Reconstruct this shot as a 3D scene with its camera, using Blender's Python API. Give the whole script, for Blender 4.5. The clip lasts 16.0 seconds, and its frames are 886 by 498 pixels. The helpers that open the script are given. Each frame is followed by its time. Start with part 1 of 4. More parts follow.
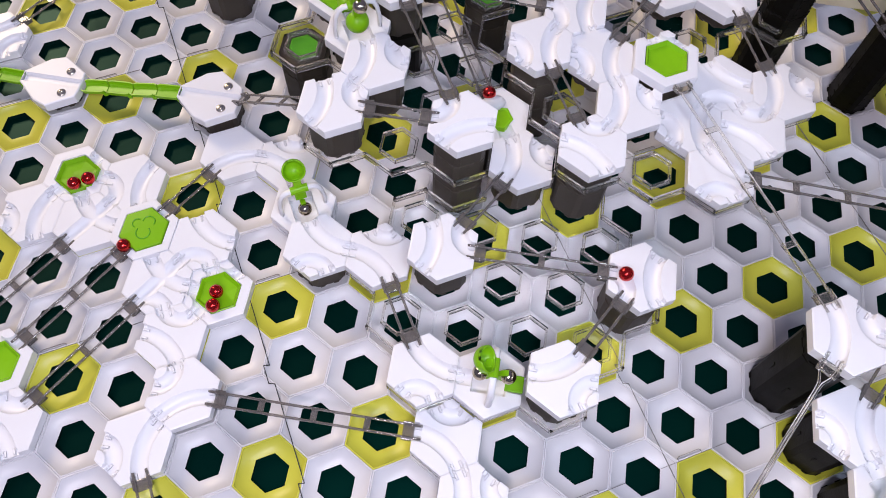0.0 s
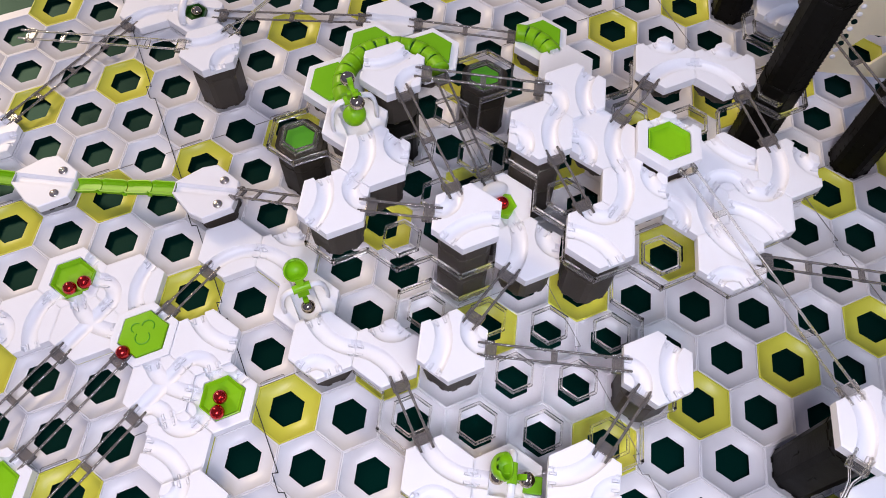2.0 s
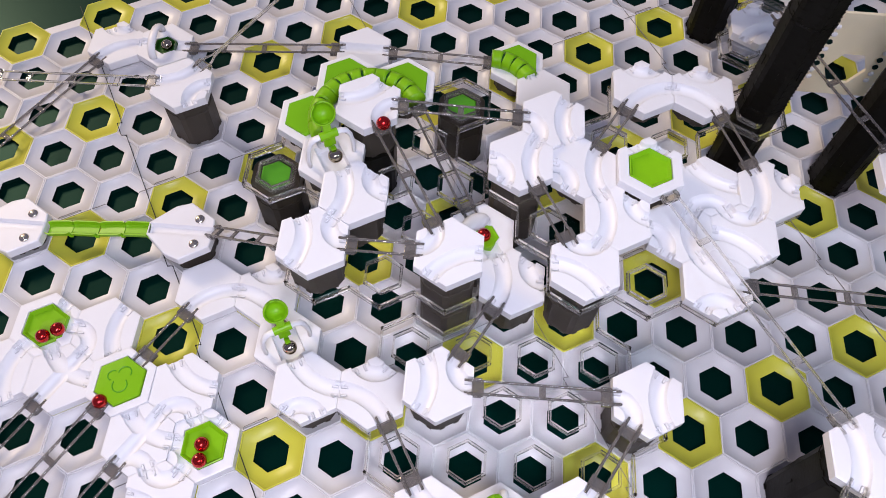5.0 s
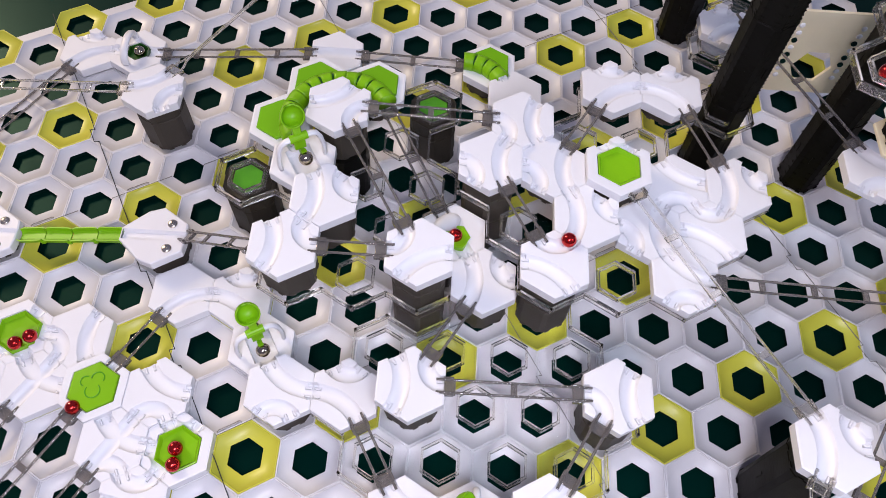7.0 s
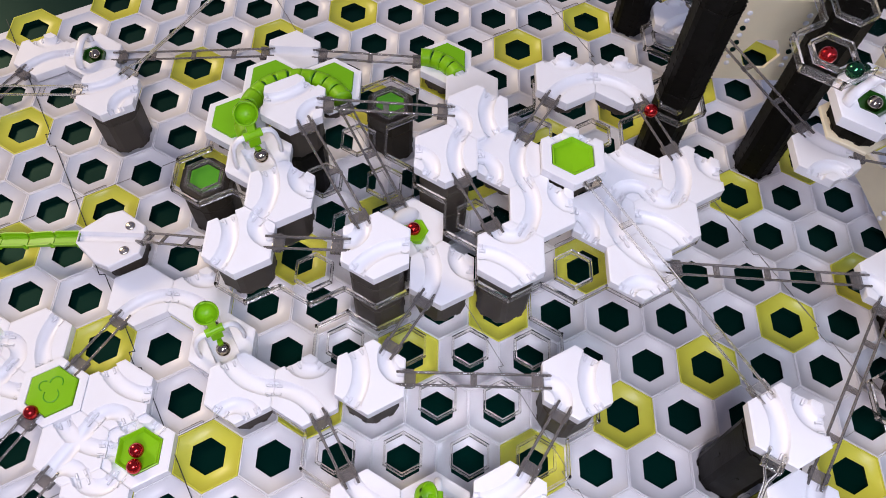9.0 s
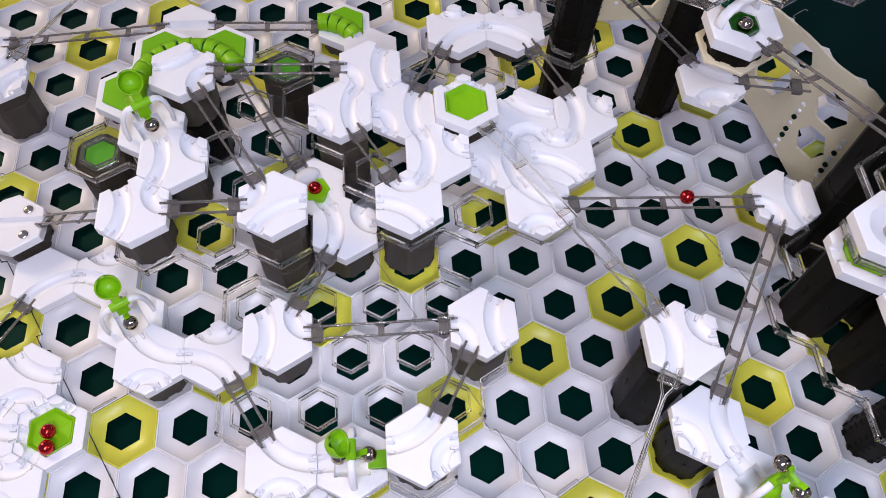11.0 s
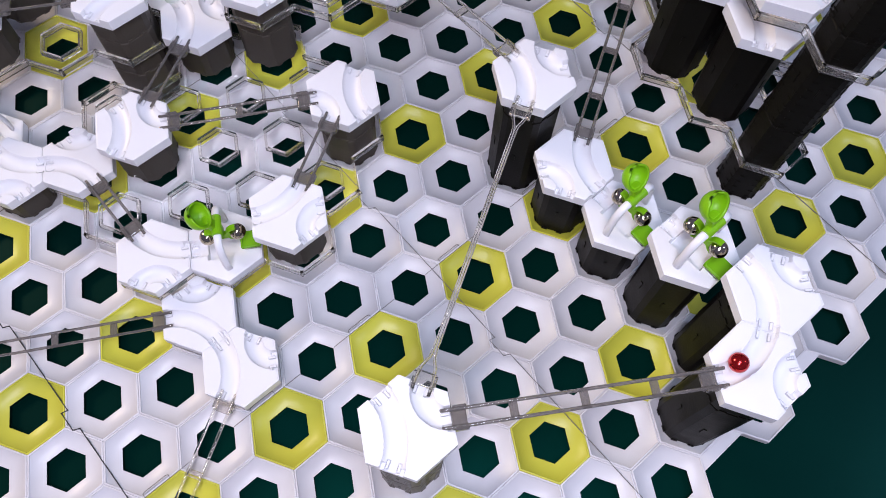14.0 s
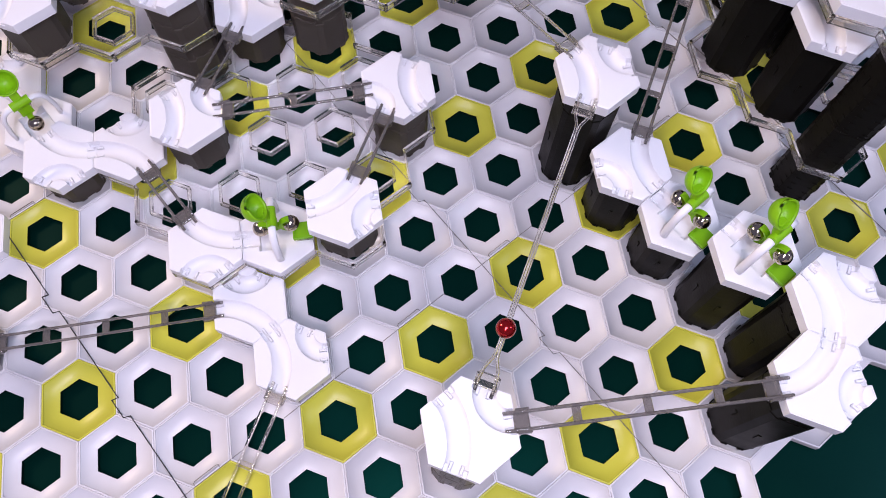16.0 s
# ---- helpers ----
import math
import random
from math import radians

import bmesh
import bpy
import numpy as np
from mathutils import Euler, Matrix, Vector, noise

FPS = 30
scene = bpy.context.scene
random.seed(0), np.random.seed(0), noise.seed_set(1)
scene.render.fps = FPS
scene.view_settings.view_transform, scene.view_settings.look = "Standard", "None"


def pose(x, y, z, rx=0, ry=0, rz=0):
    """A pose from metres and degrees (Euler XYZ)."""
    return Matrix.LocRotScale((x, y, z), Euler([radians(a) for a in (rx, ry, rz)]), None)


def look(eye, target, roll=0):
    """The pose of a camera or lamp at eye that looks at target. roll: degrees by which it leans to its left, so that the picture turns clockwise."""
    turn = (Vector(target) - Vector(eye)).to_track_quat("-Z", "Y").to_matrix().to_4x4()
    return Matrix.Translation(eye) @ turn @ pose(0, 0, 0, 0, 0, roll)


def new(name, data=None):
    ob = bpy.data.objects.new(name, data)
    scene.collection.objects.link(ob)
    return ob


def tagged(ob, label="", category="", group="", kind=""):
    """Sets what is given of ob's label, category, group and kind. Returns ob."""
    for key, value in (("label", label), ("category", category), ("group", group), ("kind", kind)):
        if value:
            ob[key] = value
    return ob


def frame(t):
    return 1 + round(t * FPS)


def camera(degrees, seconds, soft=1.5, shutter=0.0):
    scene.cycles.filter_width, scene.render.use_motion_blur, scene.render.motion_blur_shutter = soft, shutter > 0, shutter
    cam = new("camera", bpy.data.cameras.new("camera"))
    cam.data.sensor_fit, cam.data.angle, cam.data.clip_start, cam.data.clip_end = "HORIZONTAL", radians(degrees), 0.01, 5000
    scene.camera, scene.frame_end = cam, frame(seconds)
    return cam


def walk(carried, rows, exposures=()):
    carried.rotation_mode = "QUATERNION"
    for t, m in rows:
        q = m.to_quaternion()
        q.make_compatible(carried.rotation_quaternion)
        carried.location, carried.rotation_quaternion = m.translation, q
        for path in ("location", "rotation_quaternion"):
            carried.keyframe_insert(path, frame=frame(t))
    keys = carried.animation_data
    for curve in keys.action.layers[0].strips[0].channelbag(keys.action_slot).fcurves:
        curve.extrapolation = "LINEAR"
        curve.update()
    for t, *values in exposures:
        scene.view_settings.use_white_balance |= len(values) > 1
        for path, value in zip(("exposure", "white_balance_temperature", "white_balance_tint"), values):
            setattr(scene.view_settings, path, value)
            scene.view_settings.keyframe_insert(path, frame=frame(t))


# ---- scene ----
cam = camera(58.5, 16.0, soft=0.9)
walk(cam, [
    (0.0, look((-0.1796, -0.2700, 0.6276), (-0.2117, 0.0375, -0.0116), 3.60)),
    (0.5, look((-0.1744, -0.2519, 0.6282), (-0.2074, 0.0574, -0.0101), 3.17)),
    (1.0, look((-0.1789, -0.2391, 0.6338), (-0.2120, 0.0781, -0.0006), 2.33)),
    (1.5, look((-0.1841, -0.2301, 0.6340), (-0.2143, 0.0975, 0.0049), 2.15)),
    (2.0, look((-0.1994, -0.2178, 0.6387), (-0.2275, 0.1128, 0.0110), 2.11)),
    (2.5, look((-0.2111, -0.2053, 0.6413), (-0.2332, 0.1305, 0.0160), 2.31)),
    (3.0, look((-0.2165, -0.1962, 0.6404), (-0.2361, 0.1410, 0.0160), 2.41)),
    (3.5, look((-0.2153, -0.1944, 0.6373), (-0.2338, 0.1445, 0.0137), 2.49)),
    (4.0, look((-0.2115, -0.1945, 0.6392), (-0.2278, 0.1445, 0.0156), 2.60)),
    (6.5, look((-0.1915, -0.1950, 0.6382), (-0.1963, 0.1483, 0.0167), 3.17)),
    (7.0, look((-0.1880, -0.1998, 0.6397), (-0.1906, 0.1457, 0.0194), 3.31)),
    (7.5, look((-0.1844, -0.1994, 0.6415), (-0.1850, 0.1464, 0.0214), 3.40)),
    (8.0, look((-0.1804, -0.1996, 0.6400), (-0.1789, 0.1485, 0.0212), 3.48)),
    (10.5, look((-0.1366, -0.2346, 0.6350), (-0.0945, 0.1138, 0.0178), 4.67)),
    (11.0, look((-0.1217, -0.2401, 0.6271), (-0.0728, 0.1019, 0.0068), 4.40)),
    (11.5, look((-0.1141, -0.2401, 0.6238), (-0.0546, 0.0901, -0.0019), 4.85)),
    (12.0, look((-0.1041, -0.2504, 0.6152), (-0.0359, 0.0679, -0.0157), 4.89)),
    (12.5, look((-0.0922, -0.2753, 0.6076), (-0.0226, 0.0298, -0.0297), 4.00)),
    (13.0, look((-0.0704, -0.3100, 0.5983), (-0.0015, -0.0218, -0.0469), 3.14)),
    (13.5, look((-0.0538, -0.3343, 0.5884), (0.0134, -0.0570, -0.0617), 2.78)),
    (14.0, look((-0.0546, -0.3461, 0.5749), (0.0134, -0.0760, -0.0782), 3.42)),
    (14.5, look((-0.0619, -0.3446, 0.5719), (0.0025, -0.0849, -0.0857), 3.75)),
    (15.0, look((-0.0692, -0.3419, 0.5736), (-0.0086, -0.0867, -0.0862), 3.76)),
    (15.5, look((-0.0777, -0.3395, 0.5707), (-0.0185, -0.0827, -0.0886), 3.65)),
    (16.0, look((-0.0855, -0.3266, 0.5752), (-0.0264, -0.0734, -0.0855), 3.94)),
], exposures=[(0.0, 0.03, 6510, 15), (3.5, 0.10, 6530, 15), (8.0, 0.09, 6520, 15), (10.5, 0.05, 6470, 15), (12.5, 0.06, 6340, 14), (14.0, -0.02, 6350, 16), (15.5, -0.01, 6420, 22), (16.0, 0.0, 6450, 24)])

# ---------------- light ----------------
world = bpy.data.worlds.new("hall")
scene.world = world
world.use_nodes = True
world.node_tree.nodes["Background"].inputs[0].default_value = (0.62, 0.64, 1.0, 1)
world.node_tree.nodes["Background"].inputs[1].default_value = 0.22


def area_lamp(name, place, target, size, power, colour):
    data = bpy.data.lights.new(name, "AREA")
    data.shape, data.size, data.energy, data.color = "DISK", size, power, colour
    ob = new(name, data)
    ob.matrix_world = look(place, target)
    return ob


area_lamp("ceiling_lamp", (-0.27, -0.68, 0.98), (-0.16, -0.16, 0), 0.26, 5.9, (0.97, 0.885, 1.0))
area_lamp("ceiling_panel", (-0.03, -0.42, 1.12), (-0.05, -0.38, 0), 0.36, 6.6, (0.76, 0.84, 1.0))
area_lamp("window_light", (-2.20, 1.50, 1.55), (-0.15, 0.0, 0), 0.75, 42.0, (1.0, 0.80, 0.53))
area_lamp("ceiling_lamp", (1.20, -0.42, 1.15), (0.15, -0.2, 0), 0.16, 4.6, (0.56, 0.74, 1.0))

# ---------------- materials ----------------


def material(name, colour, rough=0.4, metal=0.0, var=0.05, scale=60, bump=0.0, bump_scale=400, trans=0.0, ior=1.46, coat=0.0, sss=0.0, spec=0.5, gloss_tint=None):
    m = bpy.data.materials.new(name)
    m.use_nodes = True
    nt = m.node_tree
    b = nt.nodes["Principled BSDF"]
    b.inputs["Roughness"].default_value = rough
    b.inputs["Metallic"].default_value = metal
    b.inputs["IOR"].default_value = ior
    b.inputs["Specular IOR Level"].default_value = spec
    b.inputs["Transmission Weight"].default_value = trans
    b.inputs["Coat Weight"].default_value = coat
    if gloss_tint:
        b.inputs["Specular Tint"].default_value = (*gloss_tint, 1)
    if sss:
        b.inputs["Subsurface Weight"].default_value = sss
        b.inputs["Subsurface Radius"].default_value = (1, 1, 1)
        b.inputs["Subsurface Scale"].default_value = 0.0025
    tc = nt.nodes.new("ShaderNodeTexCoord")
    n1 = nt.nodes.new("ShaderNodeTexNoise")
    n1.inputs["Scale"].default_value, n1.inputs["Detail"].default_value = scale, 5
    n2 = nt.nodes.new("ShaderNodeTexNoise")
    n2.inputs["Scale"].default_value, n2.inputs["Detail"].default_value = scale * 0.12, 3
    nt.links.new(tc.outputs["Object"], n1.inputs["Vector"])
    geo = nt.nodes.new("ShaderNodeNewGeometry")
    nt.links.new(geo.outputs["Position"], n2.inputs["Vector"])
    info = nt.nodes.new("ShaderNodeObjectInfo")
    add = nt.nodes.new("ShaderNodeMath")
    nt.links.new(n1.outputs["Fac"], add.inputs[0])
    nt.links.new(n2.outputs["Fac"], add.inputs[1])
    add2 = nt.nodes.new("ShaderNodeMath")
    nt.links.new(add.outputs[0], add2.inputs[0])
    nt.links.new(info.outputs["Random"], add2.inputs[1])
    ramp = nt.nodes.new("ShaderNodeMapRange")
    ramp.inputs["From Min"].default_value, ramp.inputs["From Max"].default_value = 0.6, 2.1
    ramp.inputs["To Min"].default_value, ramp.inputs["To Max"].default_value = 1 - var, 1 + var
    nt.links.new(add2.outputs[0], ramp.inputs["Value"])
    mul = nt.nodes.new("ShaderNodeVectorMath")
    mul.operation = "SCALE"
    mul.inputs[0].default_value = colour
    nt.links.new(ramp.outputs[0], mul.inputs["Scale"])
    nt.links.new(mul.outputs[0], b.inputs["Base Color"])
    if rough > 0.02:
        rr = nt.nodes.new("ShaderNodeMapRange")
        rr.inputs["To Min"].default_value, rr.inputs["To Max"].default_value = rough * 0.75, min(1, rough * 1.25)
        nt.links.new(n1.outputs["Fac"], rr.inputs["Value"])
        nt.links.new(rr.outputs[0], b.inputs["Roughness"])
    if bump:
        n3 = nt.nodes.new("ShaderNodeTexNoise")
        n3.inputs["Scale"].default_value, n3.inputs["Detail"].default_value = bump_scale, 4
        nt.links.new(tc.outputs["Object"], n3.inputs["Vector"])
        bp = nt.nodes.new("ShaderNodeBump")
        bp.inputs["Strength"].default_value, bp.inputs["Distance"].default_value = bump, 0.001
        nt.links.new(n3.outputs["Fac"], bp.inputs["Height"])
        nt.links.new(bp.outputs[0], b.inputs["Normal"])
    return m


WHITE = material("white_plastic", (0.79, 0.79, 0.81), 0.34, var=0.03, bump=0.04, bump_scale=900, sss=0.35)
BOARD = material("white_board", (0.63, 0.62, 0.63), 0.36, var=0.07, bump=0.06, bump_scale=1200)
YELLOW = material("yellow_board", (0.54, 0.53, 0.055), 0.36, var=0.09, bump=0.06, bump_scale=1200)
GREEN = material("green_plastic", (0.195, 0.46, 0.004), 0.36, var=0.08, spec=0.35)
COVER = material("green_cover", (0.155, 0.41, 0.004), 0.42, var=0.08, spec=0.3)
MID = material("mid_green_plastic", (0.07, 0.31, 0.010), 0.3, var=0.15, coat=0.3)
DEEP = material("deep_green_plastic", (0.008, 0.075, 0.004), 0.3, var=0.1, coat=0.2)
# Near-black green: the shade inside sockets and holes, put into the colour.
RECESS_SHADE = material("recess_shade_green", (0.002, 0.015, 0.012), 0.6, spec=0.05, var=0.2)
DARK = material("dark_grey_plastic", (0.0055, 0.005, 0.0038), 0.45, spec=0.09, var=0.2, bump=0.12, bump_scale=600)
# Lighter copy of the dark grey plastic, with lamplight put into its colour.
DARK_LIT = material("lit_dark_grey_plastic", (0.10, 0.09, 0.08), 0.45, spec=0.4, var=0.15, bump=0.12, bump_scale=600)
SMOKE = material("smoke_grey_plastic", (0.058, 0.049, 0.039), 0.5, spec=0.22, var=0.15, bump=0.12, bump_scale=600)
UMBER = material("umber_plastic", (0.024, 0.020, 0.014), 0.5, spec=0.2, var=0.2, bump=0.12, bump_scale=600)
SCREW = material("brushed_steel", (0.72, 0.66, 0.56), 0.24, metal=1.0, var=0.08)
RAIL = material("grey_rail_plastic", (0.30, 0.275, 0.255), 0.07, var=0.15, trans=0.66, ior=1.47)
CLEAR = material("clear_plastic", (0.93, 0.90, 0.84), 0.03, var=0.03, trans=0.95, ior=1.42)
CLEARSHEET = material("clear_sheet", (0.95, 0.945, 0.94), 0.02, var=0.03, trans=1.0, ior=1.12)
RED = material("red_marble", (0.58, 0.010, 0.010), 0.14, metal=0.9, var=0.05, coat=0.6)
DARKGREEN = material("dark_green_marble", (0.004, 0.10, 0.035), 0.12, metal=0.9, var=0.05, coat=0.6)
STEEL = material("polished_steel", (0.52, 0.45, 0.35), 0.06, metal=1.0, var=0.05)
TABLE = material("teal_table", (0.0003, 0.0115, 0.0085), 0.36, spec=0.30, gloss_tint=(0.02, 0.50, 0.38), var=0.45, scale=9, bump=0.15, bump_scale=30)
FROST = material("frosted_panel", (0.90, 0.82, 0.60), 0.6, var=0.10, bump=0.1, bump_scale=500, trans=0.30)
FAINT = material("pale_seam", (0.22, 0.21, 0.20), 0.7, var=0.2)
SEAM = material("dark_seam", (0.03, 0.03, 0.03), 0.7, var=0.2)

# ---------------- lattice of the boards ----------------
P = 0.052
S3 = math.sqrt(3) / 2
R6 = P / math.sqrt(3)


def cell(i, j):
    return Vector(((i + j / 2) * P, j * S3 * P, 0))


def hexring(r, z, turn=30, centre=(0, 0)):
    return [Vector((centre[0] + r * math.cos(radians(60 * k + turn)), centre[1] + r * math.sin(radians(60 * k + turn)), z)) for k in range(6)]


def edge_dir(k):
    return Vector((math.cos(radians(60 * k)), math.sin(radians(60 * k)), 0))


def link(name, bm, mat, parent=None, label="", m=None, smooth=False):
    bmesh.ops.recalc_face_normals(bm, faces=bm.faces)
    me = bpy.data.meshes.new(name)
    bm.to_mesh(me)
    bm.free()
    if smooth:
        me.shade_smooth()
    me.materials.append(mat)
    ob = new(name, me)
    if parent:
        ob.parent = parent
    if m is not None:
        ob.matrix_basis = m
    if label:
        ob["label"] = label
    if mat is CLEARSHEET:
        ob.visible_shadow = False
    return ob


part = link


def same(name, ob, parent, m=None, mat=None):
    """Another object on the same mesh."""
    o = new(name, ob.data)
    o.parent = parent
    o.visible_shadow = ob.visible_shadow
    if m is not None:
        o.matrix_basis = m
    return o


def loft(bm, rings, cap_a=True, cap_b=True):
    vs = [[bm.verts.new(p) for p in ring] for ring in rings]
    n = len(vs[0])
    for a, b in zip(vs, vs[1:]):
        for k in range(n):
            bm.faces.new((a[k], a[(k + 1) % n], b[(k + 1) % n], b[k]))
    if cap_a:
        bm.faces.new(vs[0][::-1])
    if cap_b:
        bm.faces.new(vs[-1])
    return vs


def box(bm, x0, y0, z0, x1, y1, z1, m=None, bevel=0.0):
    made = bmesh.ops.create_cube(bm, size=1, matrix=Matrix.Translation(((x0 + x1) / 2, (y0 + y1) / 2, (z0 + z1) / 2)) @ Matrix.Diagonal((x1 - x0, y1 - y0, z1 - z0, 1)))["verts"]
    if bevel:
        edges = list({e for v in made for e in v.link_edges})
        r = bmesh.ops.bevel(bm, geom=edges, offset=bevel, segments=2, affect="EDGES", profile=0.5)
        made = list({v for f in r["faces"] for v in f.verts} | {v for v in made if v.is_valid})
    if m is not None:
        bmesh.ops.transform(bm, matrix=m, verts=made)
    return made


def tube(bm, pts, r, sides=8, close=False):
    """A round rod along points."""
    pts = [Vector(p) for p in pts]
    rings = []
    n = len(pts)
    for k, p in enumerate(pts):
        a = pts[(k - 1) % n] if (close or k) else p
        b = pts[(k + 1) % n] if (close or k < n - 1) else p
        d = (b - a).normalized()
        side = d.cross(Vector((0, 0, 1)))
        if side.length < 1e-4:
            side = Vector((1, 0, 0))
        side.normalize()
        up = side.cross(d)
        rings.append([p + r * (math.cos(q) * side + math.sin(q) * up) for q in [2 * math.pi * s / sides for s in range(sides)]])
    if close:
        rings.append(rings[0])
        vs = [[bm.verts.new(q) for q in ring] for ring in rings[:-1]]
        vs.append(vs[0])
        for a, b in zip(vs, vs[1:]):
            for k in range(sides):
                bm.faces.new((a[k], a[(k + 1) % sides], b[(k + 1) % sides], b[k]))
    else:
        loft(bm, rings)


# ---------------- tiles ----------------
TILE_H = 0.0095
CH_R = 0.0066


def channel_distance(p, ch):
    """Distance from the middle line of a channel, in the tile's plane."""
    kind, a, b = ch
    if kind == "small":
        c = (edge_dir(a) + edge_dir(b)).normalized() * R6
        return abs((p - c).length - R6 / 2)
    if kind == "big":
        c = (edge_dir(a) + edge_dir(b)).normalized() * P
        return abs((p - c).length - P * S3)
    if kind == "line":
        d = edge_dir(a)
        return abs(p.x * d.y - p.y * d.x)
    if kind == "half":
        d = edge_dir(a)
        s = p.dot(d)
        return abs(p.x * d.y - p.y * d.x) if s > 0 else p.length
    return 1


def tile_mesh(name, channels, hole=0.0, funnel=False, hexhole=False, trough=False, n=44):
    """A white hexagonal track tile: a moulded plate with round-bottomed channels sunk into its top and clip slots at their mouths."""
    bm = bmesh.new()
    r = R6 - 0.00012
    verts = {}
    ends = {k for c in channels for k in c[1:] if c[0] != "half"} | {c[1] for c in channels if c[0] == "half"}
    e1 = Vector((math.cos(radians(30)), math.sin(radians(30)), 0)) * (r / n)
    e2 = Vector((0, 1, 0)) * (r / n)
    for a in range(-n, n + 1):
        for b in range(-n, n + 1):
            if abs(a + b) > n:
                continue
            p = e1 * a + e2 * b
            z = 0.0
            for ch in channels:
                d = channel_distance(p, ch)
                if d < CH_R:
                    z = min(z, -(math.sqrt(CH_R ** 2 - d * d) * 0.80))
            for k in ends:
                d = edge_dir(k)
                s, w = p.dot(d), abs(p.x * d.y - p.y * d.x)
                if s > P / 2 - 0.0042 and abs(w - 0.0058) < 0.0011:
                    z = min(z, -0.0048)
                if P / 2 - 0.0062 < s < P / 2 - 0.0012 and abs(w - 0.0034) < 0.0009:
                    z -= 0.0016
            if funnel:
                q = p.length
                if q < 0.0180:
                    z = min(z, -0.0078 * (1 - q / 0.0180) ** 0.55 - 0.0004)
            if trough and abs(p.x) < 0.0135 and abs(p.y) < 0.0105:
                z = min(z, -0.0082)
            if hexhole:
                q = max(abs(p.dot(edge_dir(k))) for k in range(3))
                if q < (0.0172 if hexhole is True else hexhole):
                    z = min(z, -0.0088 if q < 0.012 and hexhole == 0.0110 else -0.0048)
            edge = P / 2 - 0.0001 - max(abs(p.dot(edge_dir(k))) for k in range(3))
            if z > -0.0003 and edge < 0.0006:
                z -= 0.00025
            verts[a, b] = bm.verts.new((p.x, p.y, z))
    for a in range(-n, n):
        for b in range(-n, n + 1):
            for t in (((a, b), (a + 1, b), (a, b + 1)), ((a + 1, b), (a + 1, b - 1), (a, b))):
                if all(q in verts for q in t):
                    if hole and sum((verts[q].co.xy.length for q in t)) / 3 < hole:
                        continue
                    f = bm.faces.new([verts[q] for q in t])
                    f.smooth = True
    bmesh.ops.dissolve_limit(bm, angle_limit=0.01, verts=bm.verts, edges=bm.edges)
    rim = [e for e in bm.edges if e.is_boundary]
    ext = bmesh.ops.extrude_edge_only(bm, edges=rim)["geom"]
    for v in ext:
        if isinstance(v, bmesh.types.BMVert):
            v.co.z = -TILE_H
    for f in ext:
        if isinstance(f, bmesh.types.BMFace):
            f.smooth = False
    low = [e for e in bm.edges if e.is_boundary and all(v.co.z < -TILE_H + 1e-5 for v in e.verts) and e.verts[0].co.xy.length > hole * 1.3]
    if not hole:
        bmesh.ops.contextual_create(bm, geom=low)
    bmesh.ops.split_edges(bm, edges=[e for e in bm.edges if len(e.link_faces) == 2 and e.calc_face_angle(0) > 0.6])
    bmesh.ops.recalc_face_normals(bm, faces=bm.faces)
    me = bpy.data.meshes.new(name)
    bm.to_mesh(me)
    bm.free()
    me.materials.append(WHITE)
    return me


TILE_MESH = {}


def tile_kind(channels, **more):
    key = (tuple(channels), tuple(sorted(more.items())))
    if key not in TILE_MESH:
        TILE_MESH[key] = tile_mesh("tile", channels, **more)
    return TILE_MESH[key]


def rib_mesh():
    """A small sprung rib in the mouth of a channel, on which a rail clips."""
    if "rib" not in TILE_MESH:
        bm = bmesh.new()
        box(bm, -0.0022, -0.0006, -0.0012, 0.0022, 0.0006, 0.0012)
        me = bpy.data.meshes.new("clip_rib")
        bm.to_mesh(me)
        bm.free()
        me.materials.append(WHITE)
        TILE_MESH["rib"] = me
    return TILE_MESH["rib"]


def tile_at(i, j, z, channels, label="", name="track_tile", **more):
    ob = new(name, tile_kind(channels, **more))
    ob.location = cell(i, j) + Vector((0, 0, z))
    for k in sorted({k for c in channels for k in c[1:]}):
        for w in (-0.0034, 0.0034):
            rib = new("clip_rib", rib_mesh())
            rib.parent = ob
            rib.matrix_basis = Matrix.Rotation(radians(60 * k), 4, "Z") @ Matrix.Translation((P / 2 - 0.0037, w, -0.0052))
    return tagged(ob, label or "white plastic hexagonal track tile with curved channels", "track tile", "white track tiles")


# ---------------- pillars ----------------
PILLAR = {}


